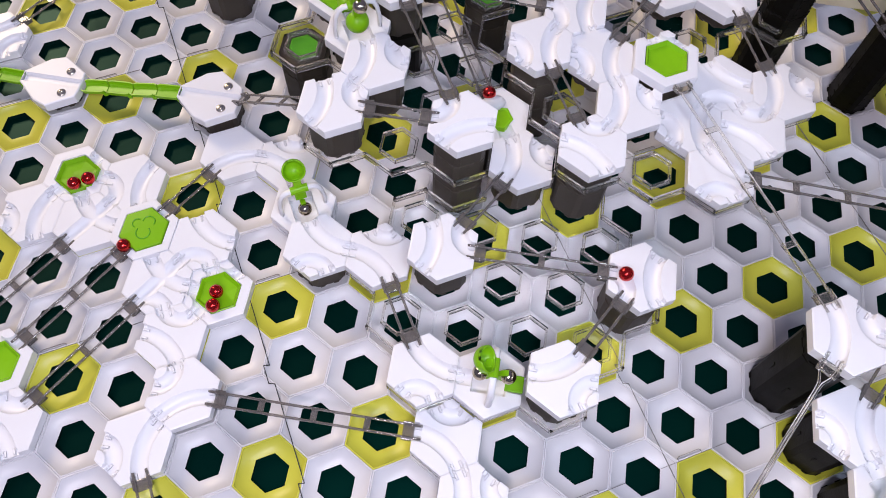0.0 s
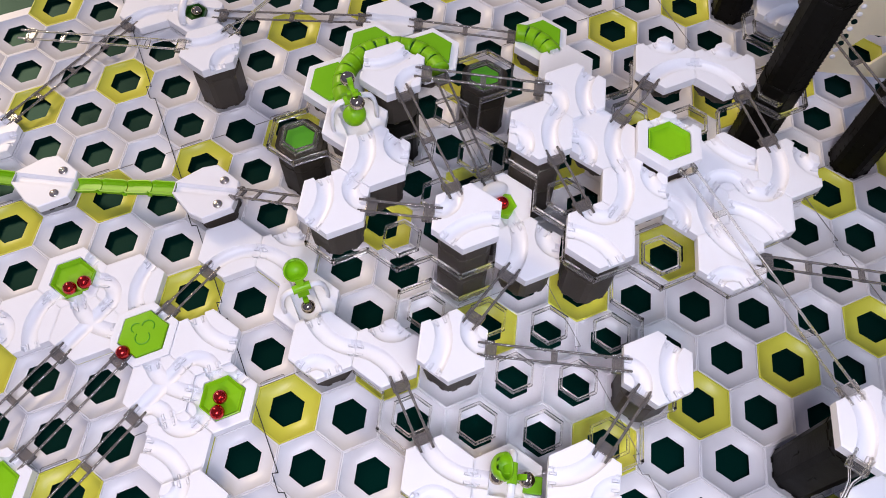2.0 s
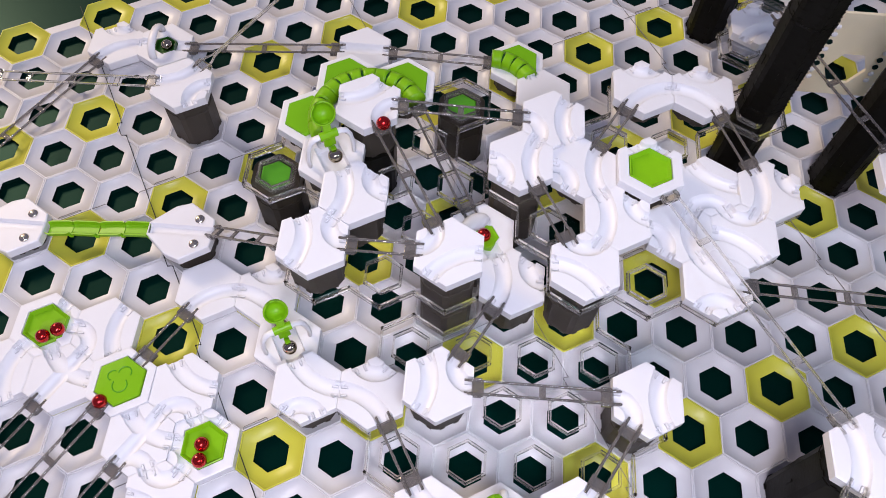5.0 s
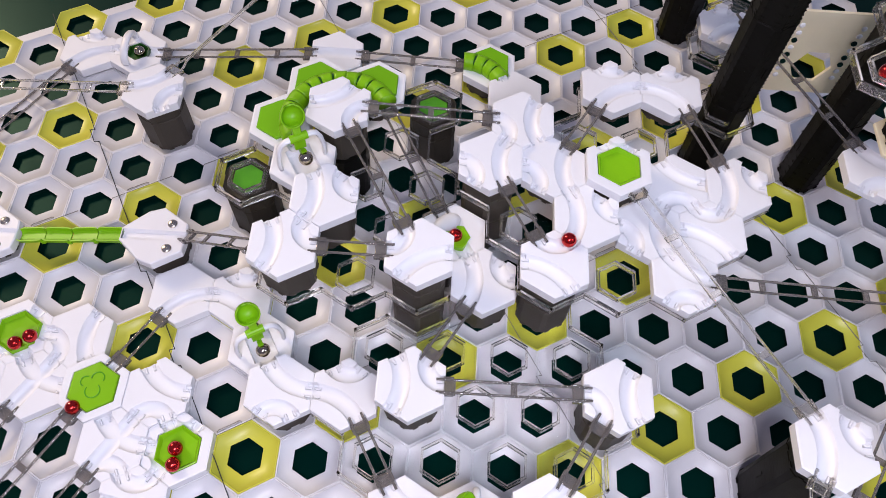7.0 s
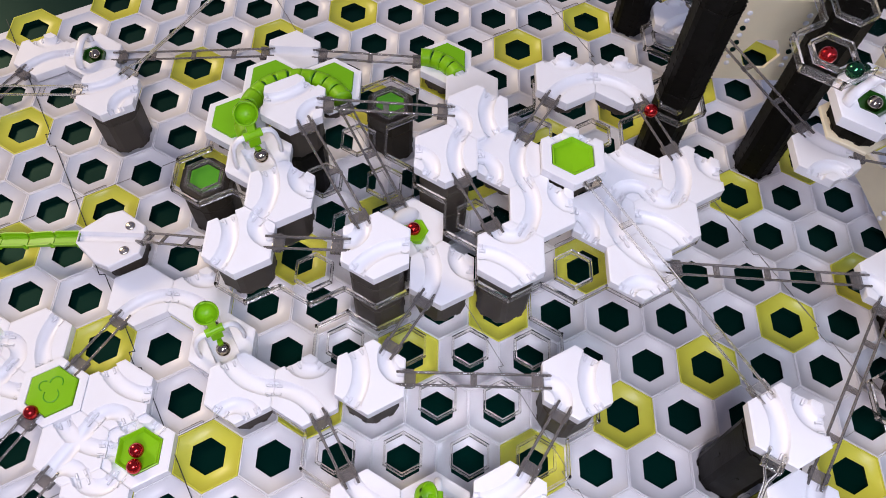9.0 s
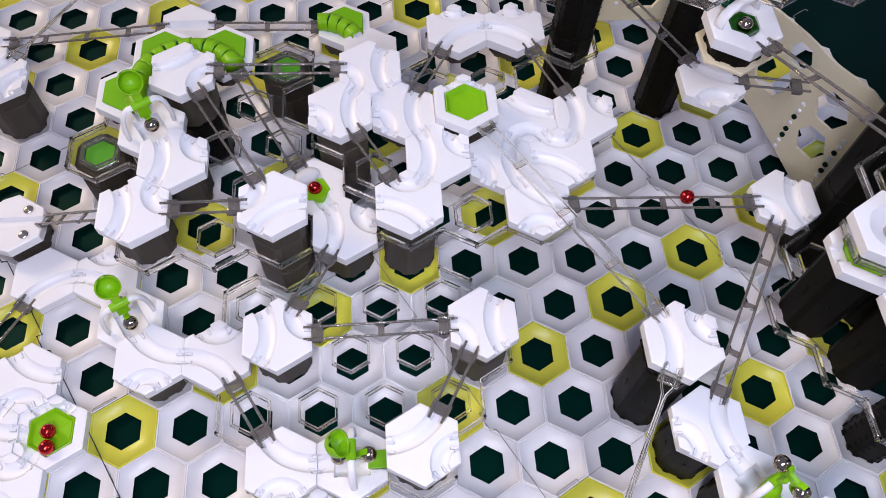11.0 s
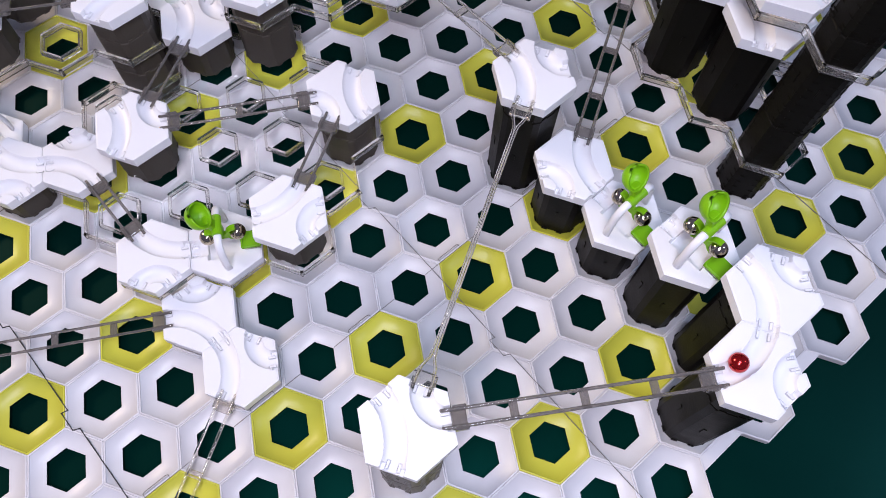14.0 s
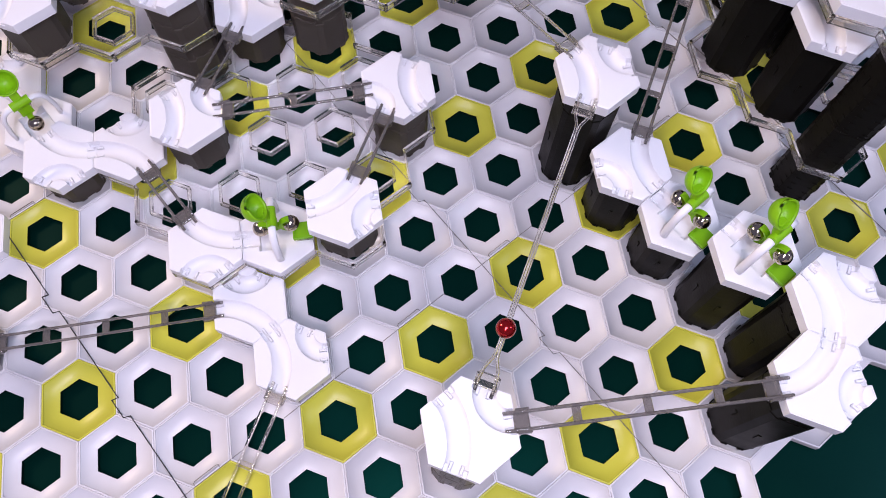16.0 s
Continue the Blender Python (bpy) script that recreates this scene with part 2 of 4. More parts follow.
def pillar_block(h, mat, r=0.0243):
    """One hexagonal height block, slightly tapered, with slots and a notched foot."""
    key = (round(h, 4), mat.name, r)
    if key in PILLAR:
        return PILLAR[key]
    bm = bmesh.new()
    c = 0.003
    def ring(rad, z):
        out = []
        for k in range(6):
            p = Vector((rad * math.cos(radians(60 * k + 30)), rad * math.sin(radians(60 * k + 30)), z))
            q0 = Vector((rad * math.cos(radians(60 * k - 30)), rad * math.sin(radians(60 * k - 30)), z))
            q1 = Vector((rad * math.cos(radians(60 * k + 90)), rad * math.sin(radians(60 * k + 90)), z))
            out += [p + (q0 - p).normalized() * c, p + (q1 - p).normalized() * c]
        return out
    loft(bm, [ring(r - 0.0010, 0), ring(r - 0.0004, 0.0006), ring(r - 0.0001, h * 0.5), ring(r, h - 0.0008), ring(r - 0.0006, h)])
    ap = r * S3
    for k in range(6):
        turn = Matrix.Rotation(radians(60 * k), 4, "Z")
        for yy in (-0.006, 0.006):
            box(bm, ap - 0.0022, yy - 0.0022, 0.0002, ap + 0.0004, yy + 0.0022, 0.0022, turn)
        if mat in (DARK, DARK_LIT) and h > 0.012:
            box(bm, ap - 0.0030, -0.0010, h * 0.42, ap + 0.0005, 0.0010, h * 0.52, turn)
        if (mat is DARK and r < 0.024) or mat is DARK_LIT:
            for q in range(int((h - 0.006) / 0.0085) + 1):
                for yy in (-0.0062, 0.0062):
                    box(bm, ap - 0.002, yy - 0.0021, 0.005 + q * 0.0085, ap + 0.00020, yy + 0.0021, 0.0056 + q * 0.0085, turn)
    me = bpy.data.meshes.new("height_block")
    bmesh.ops.recalc_face_normals(bm, faces=bm.faces)
    bm.to_mesh(me)
    bm.free()
    me.materials.append(mat)
    PILLAR[key] = me
    return me


def pillar(i, j, z0, z1, mat=None, unit=0.04, r=0.0243):
    mat = mat or SMOKE
    unit = 0.10 if mat is DARK else unit
    z = z0
    while z < z1 - 0.002:
        h = min(unit, z1 - z)
        if z1 - z - h < 0.004:
            h = z1 - z
        ob = new("height_block", pillar_block(h, mat, r))
        ob.location = cell(i, j) + Vector((0, 0, z))
        tagged(ob, "dark grey hexagonal plastic height block in a stack", "height block", "stacked height blocks")
        z += h


# ---------------- rails ----------------
def rail(a, b, kind="grey", drop=-0.0010, inset=0.006, bars=None):
    """A track rail clipped between two tile edges; a and b are points at the channel mouths."""
    a, b = Vector(a), Vector(b)
    d = b - a
    flat = Vector((d.x, d.y, 0)).normalized()
    a, b = a - flat * inset + Vector((0, 0, drop)), b + flat * inset + Vector((0, 0, drop))
    d = b - a
    length = d.length
    x = d.normalized()
    y = Vector((0, 0, 1)).cross(x).normalized()
    zz = x.cross(y)
    m = Matrix((x, y, zz)).transposed().to_4x4()
    m.translation = a
    root = new("track_rail")
    root.matrix_world = m
    mat = CLEAR if kind in ("clear", "narrow") else RAIL
    look_word = "clear" if mat is CLEAR else "smoke grey"
    tagged(root, look_word + " plastic marble rail of two rods clipped between tiles", "rail", "marble rails")
    w = 0.0050
    if kind == "narrow":
        for s in (-1, 1):
            bm = bmesh.new()
            tube(bm, [(0, s * 0.0052, 0), (0.008, s * 0.0052, 0), (0.016, s * 0.0042, 0), (0.023, s * 0.0013, 0), (0.028, s * 0.0008, 0),
                      (length - 0.028, s * 0.0008, 0), (length - 0.023, s * 0.0013, 0), (length - 0.016, s * 0.0042, 0), (length - 0.008, s * 0.0052, 0), (length, s * 0.0052, 0)], 0.00105)
            part("rod", bm, mat, root, smooth=True)
    else:
        for s in (-1, 1):
            bm = bmesh.new()
            tube(bm, [(-0.0006, s * w, 0.0002), (0, s * w, 0.0004), (0.003, s * w, 0.0002), (0.010, s * w, 0), (length - 0.010, s * w, 0), (length - 0.003, s * w, 0.0002), (length, s * w, 0.0004), (length + 0.0006, s * w, 0.0002)], 0.0011)
            part("rod", bm, mat, root, smooth=True)
    n = bars if bars is not None else (3 if 0.15 < length < 0.19 else max(0, round(length / 0.050) - 1))
    if kind == "narrow":
        n = 0
    bm = bmesh.new()
    box(bm, -0.0025, -w - 0.0004, -0.0024, 0.0025, w + 0.0004, -0.0009, bevel=0.0004)
    if n:
        xs = [length * (k + 1) / (n + 1) for k in range(n)]
        first = part("crossbar", bm, mat, root, m=Matrix.Translation((xs[0], 0, 0)))
        for q in xs[1:]:
            same("crossbar", first, root, Matrix.Translation((q, 0, 0)))
    else:
        bm.free()
    for q, s in ((0.0095, 1), (length - 0.0095, -1)):
        bm = bmesh.new()
        box(bm, -0.0045, -w - 0.0012, -0.0040, 0.0045, w + 0.0012, -0.0008, bevel=0.0006)
        box(bm, -0.0050, -w - 0.0022, -0.0036, 0.0030, -w - 0.0006, 0.0013, bevel=0.0005)
        box(bm, -0.0050, w + 0.0006, -0.0036, 0.0030, w + 0.0022, 0.0013, bevel=0.0005)
        part("end_clip", bm, mat, root, m=Matrix.Translation((q, 0, 0)))
    return root


def mouth(t, k):
    i, j, z = t
    return cell(i, j) + edge_dir(k) * (P / 2) + Vector((0, 0, z - 0.0012))


def join(a, b, ka, kind="grey", **more):
    """A rail from edge ka of tile a to the facing edge of tile b."""
    return rail(mouth(a, ka), mouth(b, (ka + 3) % 6), kind, **more)


# ---------------- clear levels ----------------
def level(cells, z, label="clear transparent plastic level plate with hexagonal sockets", shift=0.0):
    root = new("level_plate")
    root.location = (shift, 0, z)
    tagged(root, label, "level plate", "clear level plates")
    have = set(cells)
    sheet = bmesh.new()
    edge = bmesh.new()
    step = {0: (1, 0), 1: (0, 1), 2: (-1, 1), 3: (-1, 0), 4: (0, -1), 5: (1, -1)}
    ringmesh = None
    for (i, j) in cells:
        c = cell(i, j)
        outer = hexring(R6, 0, 30, c.xy)
        inner = hexring(0.0175, 0, 30, c.xy)
        for k in range(6):
            o0, o1, n0, n1 = outer[k - 1], outer[k], inner[k - 1], inner[k]
            sheet.faces.new([sheet.verts.new(p) for p in (o0, o1, n1, n0)])
        for k in range(6):
            di, dj = step[k]
            if (i + di, j + dj) not in have:
                p0, p1 = outer[k - 1], outer[k]
                d = edge_dir(k)
                t = (p1 - p0).normalized()
                p0, p1 = p0 - t * 0.0006, p1 + t * 0.0006
                for lo, hi, thick in ((-0.0050, 0.0018, 0.0019),):
                    vs = [edge.verts.new(q) for q in (p0 + Vector((0, 0, lo)), p1 + Vector((0, 0, lo)), p1 - d * thick + Vector((0, 0, lo)), p0 - d * thick + Vector((0, 0, lo)),
                                                      p0 + Vector((0, 0, hi)), p1 + Vector((0, 0, hi)), p1 - d * thick + Vector((0, 0, hi)), p0 - d * thick + Vector((0, 0, hi)))]
                    for f in ((0, 1, 2, 3), (4, 5, 6, 7), (0, 1, 5, 4), (1, 2, 6, 5), (2, 3, 7, 6), (3, 0, 4, 7)):
                        edge.faces.new([vs[q] for q in f])
        if ringmesh is None:
            bm = bmesh.new()
            vs = loft(bm, [hexring(0.0178, -0.0035), hexring(0.0175, 0.0016), hexring(0.0153, 0.0016), hexring(0.0156, -0.0035), ], False, False)
            for k in range(6):
                bm.faces.new((vs[0][k], vs[0][(k + 1) % 6], vs[3][(k + 1) % 6], vs[3][k]))
            ringmesh = part("socket_rim", bm, CLEAR, root, m=Matrix.Translation(c))
        else:
            same("socket_rim", ringmesh, root, Matrix.Translation(c))
    part("sheet", sheet, CLEARSHEET, root)
    bmesh.ops.remove_doubles(edge, verts=edge.verts, dist=1e-6)
    part("outer_rim", edge, CLEAR, root)
    return root


def marble(name, r, mat, label):
    bm = bmesh.new()
    bmesh.ops.create_uvsphere(bm, u_segments=32, v_segments=18, radius=r)
    ob = link(name, bm, mat, smooth=True)
    return tagged(ob, label, "marble", name.replace("_", " ") + "s")


MR = 0.0060

# ---------------- table and boards ----------------
bm = bmesh.new()
box(bm, -2.2, -1.6, -0.06, 2.2, 2.2, -0.0060, bevel=0.004)
tagged(link("table", bm, TABLE), "dark teal green glossy table top under the boards", "table", kind="structure")

# ---------------- catapults, tubes and other special tiles ----------------
AXLE = 0.0320
AX = 0.0012
CUP = (-0.0056, 0, 0.0195)


def turned(i, j, z, k):
    return Matrix.Translation(cell(i, j) + Vector((0, 0, z))) @ Matrix.Rotation(radians(60 * k), 4, "Z")


def cup_mesh():
    """A round scoop, open to the front, with a notch in its lip."""
    bm = bmesh.new()
    r0, r1, n, rows = 0.0100, 0.0088, 20, 6
    def ring(r, a, s=0.0):
        return [Vector((-r * math.cos(a) + s, r * math.sin(a) * math.cos(q), r * math.sin(a) * math.sin(q))) for q in [2 * math.pi * m / n for m in range(n)]]
    rings = [ring(r0, 0.12 + (math.pi * 0.5 - 0.12) * m / rows) for m in range(rows + 1)]
    lip = [Vector((0.0016 * (-0.9 if m in (4, 5, 6) else 1.0), p.y, p.z)) for m, p in enumerate(rings[-1])]
    lip2 = [Vector((p.x, p.y * r1 / r0, p.z * r1 / r0)) for p in lip]
    inner = [ring(r1, math.pi * 0.5 - (math.pi * 0.5 - 0.12) * m / rows) for m in range(rows + 1)]
    loft(bm, rings + [lip, lip2] + inner)
    return bm


def catapult(i, j, z, k, theta, base=0.0, mat=None, stack=True, landing=True):
    """A tile with a green swinging scoop on a white axle bar, weighted by two steel balls, and a green landing plate."""
    root = new("catapult_tile")
    root.matrix_world = turned(i, j, z, k)
    tagged(root, "white hexagonal tile with green swinging scoop and steel balls", "catapult", "catapult tiles")
    plate = new("tile_plate", tile_kind((("line", 0, 3),), trough=True))
    plate.parent = root
    bm = bmesh.new()
    pts = [(AX, -0.0195, -0.001), (AX, -0.0198, 0.010), (AX, -0.0180, AXLE - 0.009), (AX, -0.0150, AXLE - 0.0022), (AX, -0.0110, AXLE), (AX, 0, AXLE),
           (AX, 0.0110, AXLE), (AX, 0.0150, AXLE - 0.0022), (AX, 0.0180, AXLE - 0.009), (AX, 0.0198, 0.010), (AX, 0.0195, -0.001)]
    rings = []
    for a, b, c in zip([pts[0]] + pts[:-1], pts, pts[1:] + [pts[-1]]):
        d = (Vector(c) - Vector(a)).normalized()
        side = Vector((1, 0, 0))
        up = d.cross(side)
        rings.append([Vector(b) + 0.0028 * math.cos(q) * side + 0.0019 * math.sin(q) * up for q in [2 * math.pi * m / 10 for m in range(10)]])
    loft(bm, rings)
    part("axle_bar", bm, WHITE, root, "white arched axle bar", smooth=True)
    bm = bmesh.new()
    box(bm, 0.0120, -0.0066, 0.0004, 0.0262, 0.0066, 0.0034, bevel=0.0006)
    box(bm, 0.0120, -0.0066, 0.0030, 0.0132, 0.0066, 0.0046)
    if landing:
        part("landing_plate", bm, COVER, root, "green landing plate")
    else:
        bm.free()
    bm = bmesh.new()
    m = Matrix.Rotation(radians(90), 4, "X")
    bmesh.ops.create_cone(bm, cap_ends=True, segments=18, radius1=0.0036, radius2=0.0036, depth=0.0150, matrix=m)
    box(bm, -0.0040, -0.0034, 0.0010, 0.0010, 0.0034, 0.0125, pose(0, 0, 0, 0, -14, 0), bevel=0.0006)
    box(bm, -0.0016, -0.0048, -0.0130, 0.0016, 0.0048, -0.0010, bevel=0.0005)
    box(bm, -0.0060, -0.0018, -0.0190, 0.0060, 0.0018, -0.0125, bevel=0.0006)
    lever = part("lever", bm, GREEN, root, "bright green lever arm", m=pose(AX, 0, AXLE, 0, -theta, 0))
    for s in (-1, 1):
        bm = bmesh.new()
        n, arc = 20, []
        for q in range(n + 1):
            ang = radians(-70 + 160 * q / n)
            c = Vector((s * 0.0108 - s * 0.0070 * math.cos(ang), 0, -0.0148 + 0.0072 * math.sin(ang)))
            arc.append([c + Vector((0, -0.0021, 0)), c + Vector((0, 0.0021, 0)), c + Vector((-s * 0.0013 * math.cos(ang), 0.0021, 0.0013 * math.sin(ang))), c + Vector((-s * 0.0013 * math.cos(ang), -0.0021, 0.0013 * math.sin(ang)))])
        loft(bm, arc)
        part("cradle", bm, GREEN, lever)
    part("scoop", cup_mesh(), GREEN, lever, "translucent green scoop cup", m=Matrix.Translation(CUP) @ Matrix.Rotation(radians(-30), 4, "Y"), smooth=True)
    for s in (-1, 1):
        bm = bmesh.new()
        bmesh.ops.create_uvsphere(bm, u_segments=28, v_segments=16, radius=MR)
        part("steel_ball", bm, STEEL, lever, "polished steel ball", m=Matrix.Translation((s * 0.0108, 0, -0.0148)), smooth=True)
    if stack and z - TILE_H - base > 0.003:
        pillar(i, j, base, z - TILE_H, mat)
    return root, lever


def starter(i, j, z, k):
    """A start tile: a dark green hexagonal well that holds a steel ball, under a thick white arched handle."""
    root = new("start_tile")
    root.matrix_world = turned(i, j, z, k)
    tagged(root, "white hexagonal start tile with arched handle over a green well", "start tile", "start tiles")
    plate = new("tile_plate", tile_kind((("line", 0, 3),), hexhole=0.0110))
    plate.parent = root
    bm = bmesh.new()
    loft(bm, [hexring(0.0125, -0.0046), hexring(0.0118, -0.0006), hexring(0.0105, -0.0008), hexring(0.0088, -0.0070), hexring(0.0040, -0.0074)])
    part("well", bm, DEEP, root, "dark green hexagonal well")
    bm = bmesh.new()
    rings = []
    for q in range(13):
        a = math.pi * q / 12
        c = Vector((-0.0075, -0.0190 * math.cos(a), 0.0150 * math.sin(a) ** 0.7 if 0 < q < 12 else -0.002))
        rings.append([c + Vector((0.0042 * math.cos(w), 0.0024 * math.sin(w) * -math.cos(a), 0.0024 * math.sin(w) * math.sin(a) + 0.0003 * math.cos(w))) for w in [2 * math.pi * v / 12 for v in range(12)]])
    loft(bm, rings)
    part("handle", bm, WHITE, root, "thick white arched handle", smooth=True)
    bm = bmesh.new()
    bmesh.ops.create_uvsphere(bm, u_segments=28, v_segments=16, radius=MR)
    part("steel_ball", bm, STEEL, root, "polished steel ball", m=Matrix.Translation((0.0016, 0, -0.0012)), smooth=True)


def tube_tile(i, j, z, a, b, base=0.0, mat=None):
    """A white tile with a green cover and a ribbed green tube that bends from edge a to edge b."""
    root = new("tube_tile")
    root.location = cell(i, j) + Vector((0, 0, z))
    tagged(root, "white hexagonal tile with ribbed bright green marble tube", "tube tile", "green tube tiles")
    plate = new("tile_plate", tile_kind((("big", a, b),)))
    plate.parent = root
    mid = (edge_dir(a) + edge_dir(b)).normalized()
    bm = bmesh.new()
    loft(bm, [hexring(0.0215, 0.0002), hexring(0.0215, 0.0022), hexring(0.0207, 0.0030)])
    bmesh.ops.bisect_plane(bm, geom=bm.verts[:] + bm.edges[:] + bm.faces[:], plane_co=mid * 0.004, plane_no=mid, clear_outer=True)
    part("cover", bm, COVER, root, "flat green cover plate", m=Matrix.Translation(-mid * 0.0012))
    c = mid * P
    a0 = math.atan2(-c.y, -c.x)
    span = radians(60)
    n = 4
    slit = 0.030
    for s in range(n):
        bm = bmesh.new()
        rings = []
        for u in range(6):
            ring = []
            for v in range(20):
                q = 2 * math.pi * v / 20
                open_up = slit * max(0.0, math.sin(q)) ** 2 + 0.001
                f0 = -0.5 + s / n + (0.0 if s == 0 else open_up)
                f1 = -0.5 + (s + 1) / n - (0.0 if s == n - 1 else open_up)
                ang = a0 + span * (f0 + (f1 - f0) * u / 5)
                swell = 0.0093 - 0.0005 * (u / 5)
                out = Vector((math.cos(ang), math.sin(ang), 0))
                ring.append(c + out * (P * S3 - 0.001 + swell * math.cos(q)) + Vector((0, 0, max(-0.0010, 0.0047 + swell * math.sin(q)))))
            rings.append(ring)
        loft(bm, rings)
        part("tube_segment", bm, GREEN, root, smooth=True)
    bm = bmesh.new()
    rings = []
    for u in range(15):
        ang = a0 + span * (-0.49 + 0.98 * u / 14)
        out = Vector((math.cos(ang), math.sin(ang), 0))
        rings.append([c + out * (P * S3 - 0.001 + 0.0074 * math.cos(q)) + Vector((0, 0, max(-0.0024, 0.0047 + 0.0074 * math.sin(q)))) for q in [2 * math.pi * v / 16 for v in range(16)]])
    loft(bm, rings)
    part("tube_sleeve", bm, DEEP, root, "dark green sleeve between the tube ribs", smooth=True)
    if z - TILE_H - base > 0.003:
        pillar(i, j, base, z - TILE_H, mat)
    return root


def basin_tile(i, j, z, ch, dome=False, swirl=False):
    root = new("basin_tile")
    root.location = cell(i, j) + Vector((0, 0, z))
    tagged(root, "white hexagonal tile with a bright green " + ("disc" if dome else "basin") + " inset", "basin tile", "green inset tiles")
    plate = new("tile_plate", tile_kind(ch, hexhole=0.0190 if swirl else True))
    plate.parent = root
    bm = bmesh.new()
    if swirl:
        loft(bm, [hexring(0.0214, -0.0046), hexring(0.0214, 0.0004), hexring(0.0204, 0.0012), hexring(0.0120, 0.0016), hexring(0.004, 0.0017)])
    elif dome:
        loft(bm, [hexring(0.0194, -0.0046), hexring(0.0194, -0.0010), hexring(0.0180, 0.0008), hexring(0.0120, 0.0016), hexring(0.004, 0.0018)])
    else:
        loft(bm, [hexring(0.0194, -0.0046), hexring(0.0194, -0.0008), hexring(0.0184, -0.0004), hexring(0.0160, -0.0034), hexring(0.0060, -0.0042)])
    part("inset", bm, GREEN, root, "bright green plastic inset")
    if swirl:
        bm = bmesh.new()
        for cx, cy, rad, g0, g1 in ((0.0026, 0.0068, 0.0052, -20, 185), (0.0008, -0.0040, 0.0060, -205, 50), (-0.0066, 0.0036, 0.0042, 70, 255)):
            tube(bm, [(cx + rad * math.cos(radians(g0 + (g1 - g0) * v / 16)), cy + rad * math.sin(radians(g0 + (g1 - g0) * v / 16)), 0.0018) for v in range(17)], 0.0005, 6)
        part("ridge", bm, MID, root, "curled raised ridge", smooth=True)
    return root


def bridge_end(i, j, z, k, base=0.0):
    """A white bridge anchor: a hexagon drawn out to a tongue, with two steel screws and a groove between them."""
    root = new("bridge_anchor")
    root.matrix_world = turned(i, j, z, k)
    tagged(root, "white plastic bridge anchor tile with two steel screws", "bridge anchor", "bridge anchors")
    bm = bmesh.new()
    out = [(-0.0330, 0.0062), (-0.0130, 0.0242), (0.0, 0.0290), (0.0236, 0.0140), (0.0246, 0.0060), (0.0246, -0.0060), (0.0236, -0.0140), (0.0, -0.0290), (-0.0130, -0.0242), (-0.0330, -0.0062)]
    low = [Vector((x, y, -TILE_H)) for x, y in out]
    high = [Vector((x, y, -0.0008)) for x, y in out]
    top = [Vector((x * 0.96, y * 0.96, 0)) for x, y in out]
    vs = loft(bm, [low, high, top], True, False)[2]
    g0, g1 = 0.0052, 0.0034
    a0, a1, b1, b0 = vs[0], vs[4], vs[5], vs[9]
    gl = [bm.verts.new((p.co.x, g0 * (1 if p.co.y > 0 else -1), 0)) for p in (a0, a1, b1, b0)]
    gd = [bm.verts.new((p.co.x, g1 * (1 if p.co.y > 0 else -1), -0.0035)) for p in (a0, a1, b1, b0)]
    bm.faces.new((vs[0], vs[1], vs[2], vs[3], vs[4], gl[1], gl[0]))
    bm.faces.new((vs[5], vs[6], vs[7], vs[8], vs[9], gl[3], gl[2]))
    bm.faces.new((gl[0], gl[1], gd[1], gd[0]))
    bm.faces.new((gl[3], gl[2], gd[2], gd[3]))
    bm.faces.new((gd[0], gd[1], gd[2], gd[3]))
    part("anchor_plate", bm, WHITE, root)
    for s in (-1, 1):
        bm = bmesh.new()
        bmesh.ops.create_uvsphere(bm, u_segments=20, v_segments=10, radius=0.0044, matrix=Matrix.Diagonal((1, 1, 0.40, 1)))
        for q in (0, 90):
            box(bm, -0.0020, -0.0004, 0.0013, 0.0020, 0.0004, 0.0020, Matrix.Rotation(radians(q + 20), 4, "Z"))
        part("screw", bm, SCREW, root, "domed steel cross-head screw", m=Matrix.Translation((0.0105, s * 0.0125, 0.0002)), smooth=True)
    if z - TILE_H - base > 0.003:
        pillar(i, j, base, z - TILE_H, SMOKE)


def chain(a, b, n):
    """A row of hinged green half-pipe links, with small hinge eyes under each joint."""
    root = new("chain_bridge")
    tagged(root, "hinged bright green plastic chain bridge between white anchors", "bridge", "chain bridges")
    a, b = Vector(a), Vector(b)
    d = (b - a) / n
    ang = math.atan2(d.y, d.x)
    first = None
    for s in range(n):
        mid = a + d * (s + 0.5)
        tilt = math.degrees(math.atan2(d.z, d.xy.length))
        m = Matrix.Translation(mid) @ Matrix.Rotation(ang, 4, "Z") @ Matrix.Rotation(radians(-tilt + (3.0 if s % 2 else -2.5)), 4, "Y")
        if first:
            same("link", first, root, m)
            continue
        bm = bmesh.new()
        h = d.length * 0.5
        prof = [(-0.0072, 0.0016), (-0.0066, -0.0026), (-0.0040, -0.0042), (0.0040, -0.0042), (0.0066, -0.0026), (0.0072, 0.0016), (0.0060, 0.0016), (0.0050, -0.0014), (0.0030, -0.0028), (-0.0030, -0.0028), (-0.0050, -0.0014), (-0.0060, 0.0016)]
        loft(bm, [[Vector((x, y * w, z)) for y, z in prof] for x, w in ((-h + 0.0010, 0.82), (-h + 0.0035, 1.0), (h - 0.0030, 1.0), (h - 0.0002, 0.86))])
        for y in (-0.0058, 0.0058):
            box(bm, h - 0.0022, y - 0.0010, -0.0052, h + 0.0016, y + 0.0010, -0.0022, bevel=0.0004)
        first = part("link", bm, GREEN, root, m=m)
    return root


